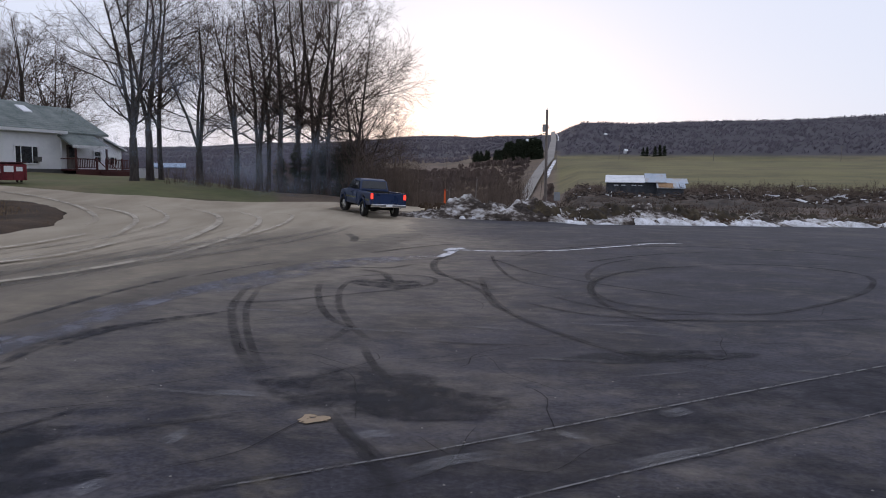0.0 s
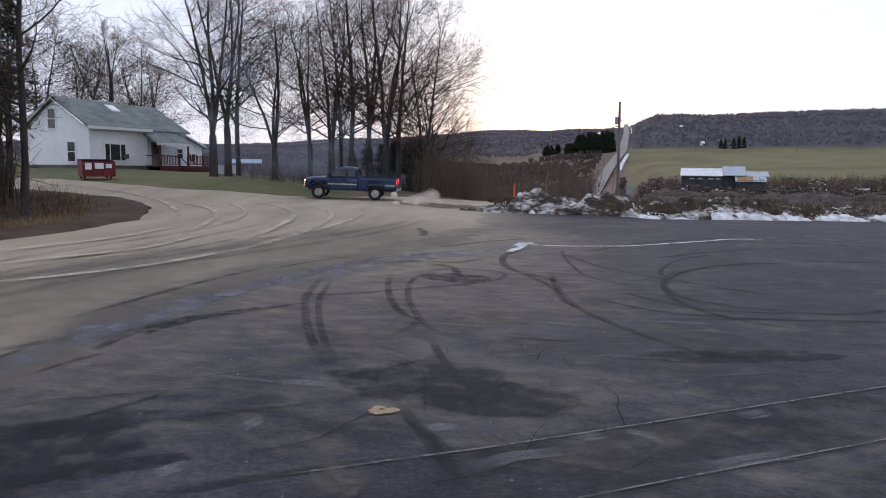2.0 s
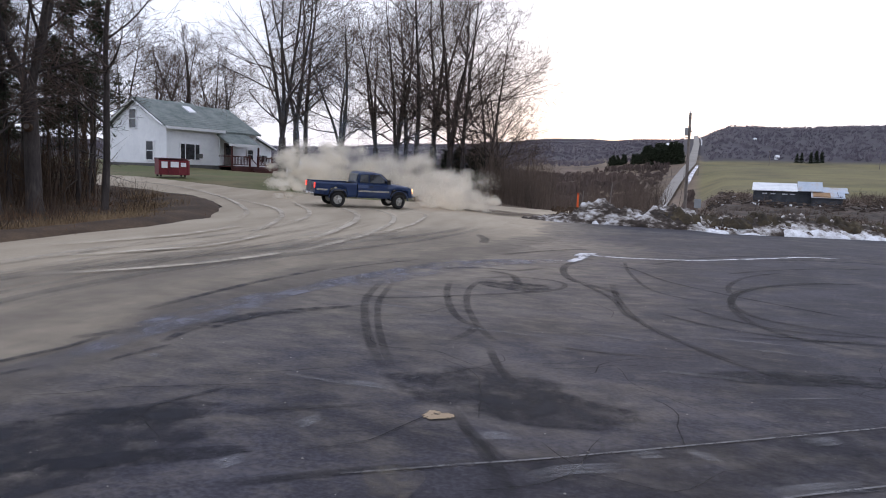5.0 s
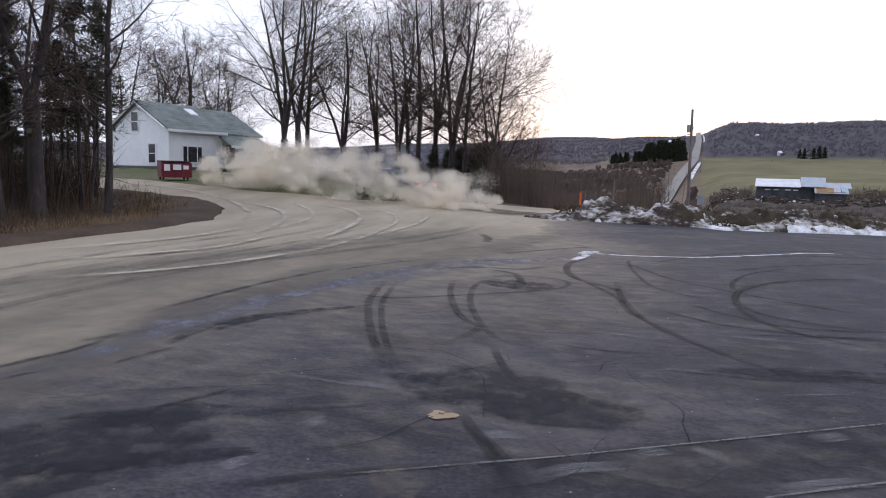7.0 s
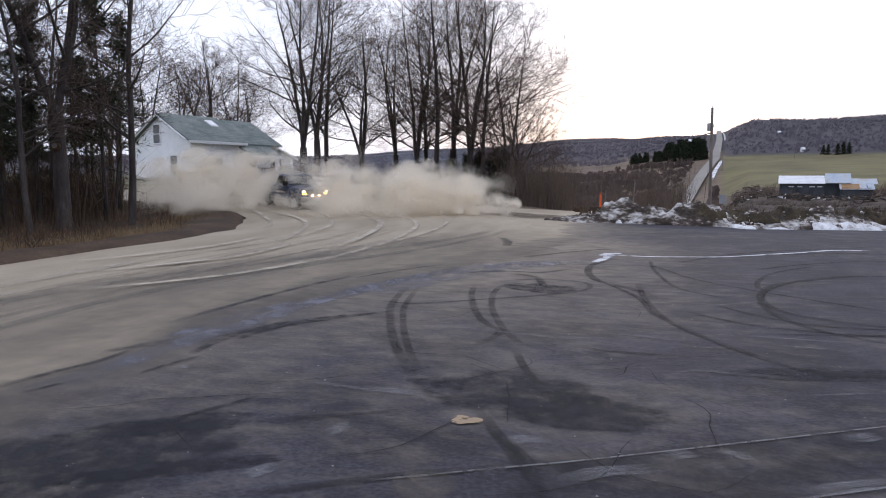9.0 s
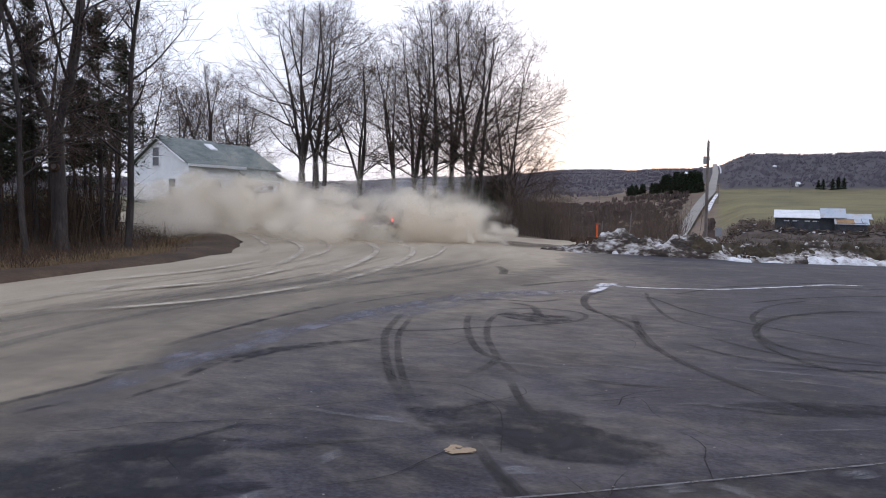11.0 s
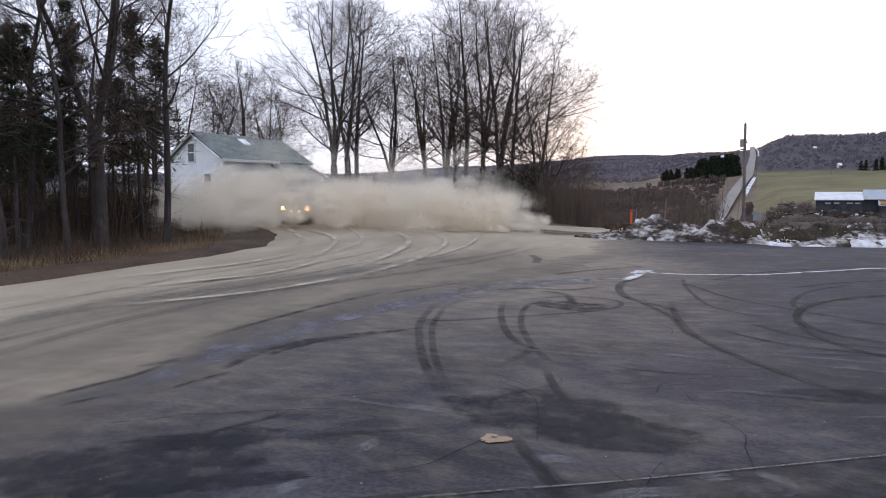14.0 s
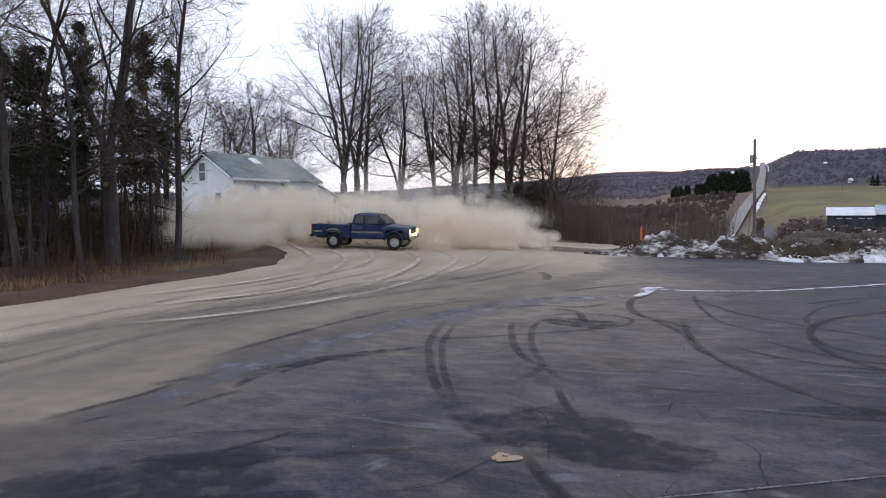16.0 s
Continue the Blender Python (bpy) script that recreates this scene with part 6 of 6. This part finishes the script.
    # bed: sides, floor, bulkhead, tailgate
    def bed(x, z0, half):
        return [(x, y, z) for y, z in [(half - 0.04, z0 + up), (half, z0 + 0.1 + up), (half, 1.1 + up), (half - 0.03, 1.17 + up), (half - 0.13, 1.17 + up), (half - 0.13, z0 + up)]]
    for s in (1, -1):
        rows = [(-0.56, 0.44, 0.97), (-1.01, 0.44, 0.97), (-1.11, 0.84, 0.97), (-1.37, 0.95, 0.975), (-1.73, 0.95, 0.975), (-1.99, 0.84, 0.97), (-2.09, 0.5, 0.97), (-2.8, 0.56, 0.96)]
        secs = [[(x, s * y, z) for x, y, z in bed(*r)] for r in rows]
        part("bed_side", loft(bmesh.new(), secs), paint, t)
    part("bed_floor", boxes((-2.75, -0.84, 0.68 + up, -0.56, 0.84, 0.74 + up), (-0.62, -0.84, 0.7 + up, -0.56, 0.84, 1.15 + up)), dustp, t, "black bed floor")
    part("tailgate", boxes((-2.82, -0.8, 0.62 + up, -2.76, 0.8, 1.15 + up), bevel=0.015), paint, t, "dark blue tailgate")
    bm = boxes((-2.98, -0.92, 0.46 + up, -2.84, 0.92, 0.62 + up), bevel=0.03)
    rb = part("rear_bumper", bm, chrome, t, "dull chrome rear bumper")
    part("number_plate", boxes((-3.0, -0.16, 0.5 + up, -2.985, 0.16, 0.6 + up)), M_TRIM, rb, "plain pale plate")
    part("front_bumper", boxes((2.66, -0.93, 0.48 + up, 2.80, 0.93, 0.64 + up), bevel=0.04), chrome, t, "chrome front bumper")
    gr = part("grille", boxes((2.63, -0.5, 0.74 + up, 2.68, 0.5, 1.0 + up), bevel=0.015), dustp, t, "black grille")
    part("grille_bar", boxes((2.675, -0.5, 0.86 + up, 2.70, 0.5, 0.895 + up)), chrome, gr, "chrome grille bar")
    part("frame", boxes((-2.7, -0.5, 0.4 + up, 2.5, -0.4, 0.55 + up), (-2.7, 0.4, 0.4 + up, 2.5, 0.5, 0.55 + up), (-1.4, -0.4, 0.5, 1.3, 0.4, 0.62), (1.2, -0.85, 0.62, 2.4, 0.85, 0.9), (-2.0, -0.8, 0.62, -1.1, 0.8, 0.75)), dustp, t, "black chassis")
    part("axle", tube(bmesh.new(), [(FX, -0.8, 0.4), (FX, 0.8, 0.4)], 0.06, 0.06, 8), dustp, t)
    part("axle", tube(bmesh.new(), [(RX, -0.8, 0.4), (RX, 0, 0.4), (RX, 0.8, 0.4)], 0.07, 0.07, 8), dustp, t)
    wheels = []
    for cx in (FX, RX):
        for s in (1, -1):
            w = new("wheel")
            w.parent = t
            w.location = (cx, s * 0.84, 0.4)
            prof = [(-0.13, 0.24), (-0.14, 0.33), (-0.12, 0.385), (-0.06, 0.4), (0.06, 0.4), (0.12, 0.385), (0.14, 0.33), (0.13, 0.24)]
            bm = bmesh.new()
            n = 28
            rings = [[bm.verts.new((r * math.cos(k * 2 * math.pi / n), y, r * math.sin(k * 2 * math.pi / n))) for y, r in prof] for k in range(n)]
            for k in range(n):
                for j in range(len(prof)):
                    a, b = rings[k], rings[(k + 1) % n]
                    bm.faces.new((a[j], a[(j + 1) % len(prof)], b[(j + 1) % len(prof)], b[j]))
            bmesh.ops.recalc_face_normals(bm, faces=bm.faces)
            part("tyre", bm, M_RUBBER, w, "black off-road tyre", True)
            bm = bmesh.new()
            tube(bm, [(0, -s * 0.1, 0), (0, s * 0.05, 0)], 0.242, 0.242, 20)
            tube(bm, [(0, s * 0.05, 0), (0, s * 0.12, 0)], 0.07, 0.05, 10)
            for k in range(5):
                a = k * 2 * math.pi / 5
                tube(bm, [(0.04 * math.cos(a), s * 0.09, 0.04 * math.sin(a)), (0.23 * math.cos(a), s * 0.07, 0.23 * math.sin(a))], 0.035, 0.045, 5)
            part("rim", bm, alloy, w, "five-spoke alloy rim")
            wheels.append((w, cx, s))
    t.scale = (0.9, 0.9, 0.9)
    return t, wheels


# ---- dust: clouds of drifting grains ----
def puff_mesh(seed, radius, flat, grains, size, material, lobes):
    rng = np.random.RandomState(seed)
    c = rng.uniform(-0.85, 0.85, (lobes, 3)) * radius * np.array([1, 1, flat])
    who = rng.randint(0, lobes, grains)
    spread = rng.uniform(0.16, 0.42, lobes)[who][:, None]
    way = rng.normal(0, 1, (grains, 3))
    way *= (1.45 * rng.uniform(0, 1, grains) ** 0.6 / np.linalg.norm(way, axis=1))[:, None]
    p = c[who] + way * radius * spread * np.array([1, 1, max(flat, 0.7)])
    v = np.zeros((grains * 3, 3))
    for k in range(3):
        v[k::3] = p + rng.normal(0, 0.6, (grains, 3)) * size
    me = bpy.data.meshes.new("dust_puff")
    me.vertices.add(grains * 3), me.loops.add(grains * 3), me.polygons.add(grains)
    me.vertices.foreach_set("co", v.ravel())
    me.loops.foreach_set("vertex_index", np.arange(grains * 3))
    me.polygons.foreach_set("loop_start", np.arange(grains) * 3)
    me.update(calc_edges=True)
    me.materials.append(material)
    return me


TRUCK = [(0.0, -3.9, 34.0, 115), (0.5, -4.6, 35.0, 123), (1.0, -5.6, 36.0, 135), (1.5, -7.1, 37.2, 153), (2.0, -9.2, 37.6, 186), (2.5, -11.2, 36.6, 214),
         (2.7, -11.9, 36.2, 233), (3.0, -12.9, 35.6, 263), (3.2, -13.4, 35.2, 286), (3.5, -13.8, 34.0, 311), (3.8, -13.8, 33.6, 331), (4.0, -13.6, 33.2, 349),
         (4.2, -13.0, 33.1, 356), (4.8, -11.4, 32.6, 382), (5.4, -9.6, 33.9, 426), (6.0, -9.3, 35.5, 460), (6.3, -9.6, 36.5, 478), (6.5, -9.9, 37.4, 488),
         (6.8, -10.7, 38.9, 506), (7.2, -11.9, 40.1, 535), (7.5, -13.2, 40.3, 565), (8.0, -15.4, 39.2, 615), (8.3, -16.2, 37.9, 636), (8.6, -16.6, 36.4, 655),
         (9.0, -16.3, 34.6, 682), (9.2, -15.7, 33.6, 694), (9.8, -13.2, 33.0, 728), (10.4, -11.3, 34.0, 770), (11.0, -11.4, 36.6, 812), (11.3, -12.1, 38.3, 830),
         (11.6, -12.6, 39.6, 848), (12.0, -13.3, 40.3, 875), (12.6, -15.4, 40.2, 922), (13.1, -17.0, 38.6, 958), (13.5, -17.6, 36.9, 985), (14.0, -18.2, 35.6, 1010),
         (14.5, -18.3, 35.0, 1035), (15.0, -17.8, 33.8, 1053), (15.5, -15.9, 32.6, 1070), (16.0, -13.2, 31.7, 1083)]


def truck_at(t):
    ts = [r[0] for r in TRUCK]
    return [float(np.interp(t, ts, [r[k] for r in TRUCK])) for k in (1, 2, 3)]


DUST = grain_mat("road_dust", (0.94, 0.88, 0.77))
SMOKE = grain_mat("tyre_smoke", (0.42, 0.5, 0.62), 0.3)


def build_dust():
    """Puffs thrown up behind the truck; each one rises out of the road, billows back and drifts towards the house."""
    rng = random.Random(12)
    small = [puff_mesh(60 + i, 0.85, 0.75, 13000, 0.021, DUST, 8) for i in range(4)]
    veil = [puff_mesh(70 + i, 1.3, 0.7, 28000, 0.019, DUST, 10) for i in range(2)]
    large = [puff_mesh(80 + i, 1.9, 0.7, 46000, 0.025, DUST, 18) for i in range(5)]
    out = []
    t = 1.3
    while t < 15.9:
        x, y, h = truck_at(t)
        bx, by = x - 2.2 * math.cos(radians(h)), y - 2.2 * math.sin(radians(h))
        for me, r, chance in ((small[rng.randrange(4)], 0.85, 1.0), (large[rng.randrange(5)], 1.9, (0.75 if 1.7 < t < 7 else 0.3) if t > 1.7 else 0)):
            if rng.random() > chance:
                continue
            px, py = bx + rng.gauss(0, 0.35), by + rng.gauss(0, 0.35)
            g = ground_z(px, py)
            big = r > 1.5
            lag = (rng.uniform(0.2, 0.7) if t < 5 else rng.uniform(0.6, 1.4)) if big else 0.1
            if 4.9 < t < 6.6:
                lag = max(lag, 6.9 - t + rng.uniform(0, 0.5))
            tall = max(0.22, min(1.0, (-5.0 - px) / 6)) * rng.uniform(0.75, 1.3)
            wx, wy = (0.5 if px < -11 else 0.15) * (px + 9.0), (0.6 * ((34.2 if px < -11 else 35.8) - py) if t > 4.9 or px > -7.5 else 1.25 * (41.6 - py))
            if not big and t > 6.2 and rng.random() < 0.68:
                me, wy = veil[rng.randrange(2)], wy * 0.1 - 0.5
            wx, wy = min(wx + rng.gauss(0.0, 1.5), (-7.6 if big else -5.0) - px), wy + rng.gauss(0, 0.6)
            turn = rng.uniform(0, 360)
            z1, z2, z3 = (z * tall for z in ((0.5, 1.4, 1.35) if big else (0.4, 1.1, 1.2)))
            low = g - r * 1.9 - 0.6
            t0, t1 = t + lag - 0.15, t + lag + ((0.45 if t < 5 else 0.8) if big else 0.35)
            t2 = t1 + (1.8 if big else 1.3)
            if t < 4.9 and t1 < 5.4:
                t2 = min(t2, 6.0)
            if px > -7.5 and t < 4:
                wx = max(wx, -7.0 - px)
            if t0 > 15.7:
                continue
            rows = [(0.0, pose(px, py, low, 0, 0, turn)), (t0, pose(px, py, low, 0, 0, turn))]
            early = t <= 4.9 and px <= -7.5
            ex, ey = (-rng.uniform(0, 5.5) if px < -10.5 else 0.0, 34.3 + rng.gauss(0, 0.6) - py - wy) if early else (0.0, 0.0)
            stops = [(t1, 0.2, z1, 8, 0), (t2, 0.8, z2, 16, 0)] + ([(max(8.3, t2 + 0.8), 1.0, z3, 22, 1)] if early else []) + [(16.0 if early else max(16.0, t2 + 1), 1.0 + 0.05 * (0 if early else max(0, 16 - t2)), z3, 30, 1)]
            for k, (ts, f, z, a, late) in enumerate(stops):
                gx, gy = px + wx * f + ex * late, py + wy * f + ey * late
                if ts >= 16.0:
                    p = rows[-1][0]
                    q = (16.0 - p) / (ts - p)
                    m0 = rows[-1][1].translation
                    rows.append((16.0, pose(m0.x + (gx - m0.x) * q, m0.y + (gy - m0.y) * q, m0.z + (ground_z(gx, gy) + z - m0.z) * q, 0, 0, turn + a)))
                    break
                rows.append((ts, pose(gx, gy, ground_z(gx, gy) + z, 0, 0, turn + a)))
            ob = new("dust_puff", me)
            tagged(ob, "billowing tan cloud of road dust behind the truck", "dust cloud", "dust puffs")
            out.append((ob, rows))
        t += 0.18 if t < 4.4 else 0.27
    # thin dust that has rolled out towards the lot, and a high veil before the house
    front = [puff_mesh(110 + i, 1.7, 0.55, 21000, 0.0205, DUST, 10) for i in range(3)]
    for i in range(19):
        x = rng.uniform(-20.5, -10.0)
        y = 28.9 + 0.26 * (x + 19) + rng.gauss(0, 0.6)
        t0, turn, z = (9.3 if -17.4 < x < -13.8 else 6.2) + rng.random() * 2.2, rng.uniform(0, 360), rng.uniform(0.5, 1.1)
        g = ground_z(x, y)
        away = (-3.6, 4.0, 0.6) if x > -15.6 else (-1.0, -0.3, 0.2)
        rows = [(0.0, pose(x + 1.6, y + 4, g - 4.2, 0, 0, turn)), (t0, pose(x + 1.6, y + 4, g - 4.2, 0, 0, turn)), (t0 + 1.3, pose(x + 0.4, y + 0.6, g + z, 0, 0, turn + 12)),
                (13.2, pose(x - 0.4, y, g + z + 0.1, 0, 0, turn + 24)), (14.8, pose(x + away[0], y + away[1], g + z + away[2], 0, 0, turn + 34)), (16.0, pose(x + away[0] * 1.1, y + away[1] * 1.1, g + z + away[2], 0, 0, turn + 38))]
        out.append((tagged(new("dust_puff", front[i % 3]), "thin tan dust rolling low over the gravel", "dust cloud", "dust puffs"), rows))
    high = [puff_mesh(120 + i, 2.8, 0.5, 15000, 0.02, DUST, 12) for i in range(2)]
    for i in range(12):
        x, y = rng.uniform(-22, -7.5), rng.uniform(36.5, 40)
        t0, turn, z = 6.8 + rng.random() * 3.5, rng.uniform(0, 360), rng.uniform(2.2, 3.6) * (1.2 if x < -16 else 0.9)
        g = ground_z(x, y)
        rows = [(0.0, pose(x + 2, y, g - 6, 0, 0, turn)), (t0, pose(x + 2, y, g - 6, 0, 0, turn)), (t0 + 2.4, pose(x + 0.5, y, g + z * 0.7, 0, 0, turn + 10)), (16.0, pose(x - 1.5, y, g + z, 0, 0, turn + 30))]
        out.append((tagged(new("dust_puff", high[i % 2]), "faint high veil of tan dust", "dust cloud", "dust puffs"), rows))
    haze = [puff_mesh(95 + i, 3.2, 0.9, 38000, 0.022, SMOKE, 12) for i in range(2)]
    for i, (b, d, z, drift) in enumerate([(24.8, 46, 7.5, -2), (24.0, 47, 3.2, -3), (21.5, 46, 4.6, -3), (18.5, 46, 2.4, -3), (15.5, 47, 2.2, -4), (12.5, 46, 1.8, -5), (10.5, 46, 1.4, -5)]):
        x, y = polar(b, d)
        ob = tagged(new("tyre_smoke", haze[i % 2]), "thin bluish tyre smoke hanging before the trees", "smoke", "smoke wisps")
        g = ground_z(x, y)
        out.append((ob, [(0.0, pose(x, y, g + z, 0, 0, 40 * i)), (4.0, pose(x + drift * 0.6, y + 3, g + z + 0.4, 0, 0, 40 * i + 20)), (8.0, pose(x + drift, y + 20, g + z + 0.6, 0, 0, 40 * i + 40)), (16.0, pose(x + drift * 4, y + 46, g + z * 0.4, 0, 0, 40 * i + 60))]))
    return out


build_ground()
build_roads()
build_verge()
build_lot()
build_marks()
build_trees()
build_brush()
build_bank()
build_house()
build_barn()
build_pebbles()
build_roadside()
truck, wheels = build_truck()
puffs = build_dust()


def motions():
    rows = []
    for t, x, y, h in TRUCK:
        # lean with the land
        f, l = Vector((math.cos(radians(h)), math.sin(radians(h)))), Vector((-math.sin(radians(h)), math.cos(radians(h))))
        zf, zb = ground_z(x + f.x * 1.8, y + f.y * 1.8), ground_z(x - f.x * 1.8, y - f.y * 1.8)
        zl, zr = ground_z(x + l.x, y + l.y), ground_z(x - l.x, y - l.y)
        rows.append((t, pose(x, y, (zf + zb) / 2 + 0.06, math.degrees(math.atan2(zl - zr, 2)), -math.degrees(math.atan2(zf - zb, 3.6)), h)))
    walk(truck, rows)
    for w, cx, s in wheels:
        rows, a, n = [], 0.0, 107
        for i in range(n + 1):
            t = 16.0 * i / n
            steer = 18 if cx > 0 else 0
            rows.append((t, Matrix.Translation((cx, s * 0.84, 0.4)) @ pose(0, 0, 0, 0, 0, steer) @ pose(0, 0, 0, 0, a, 0)))
            a += 75 if cx < 0 else 62
        walk(w, rows)
    for ob, rows in puffs:
        walk(ob, rows)


motions()
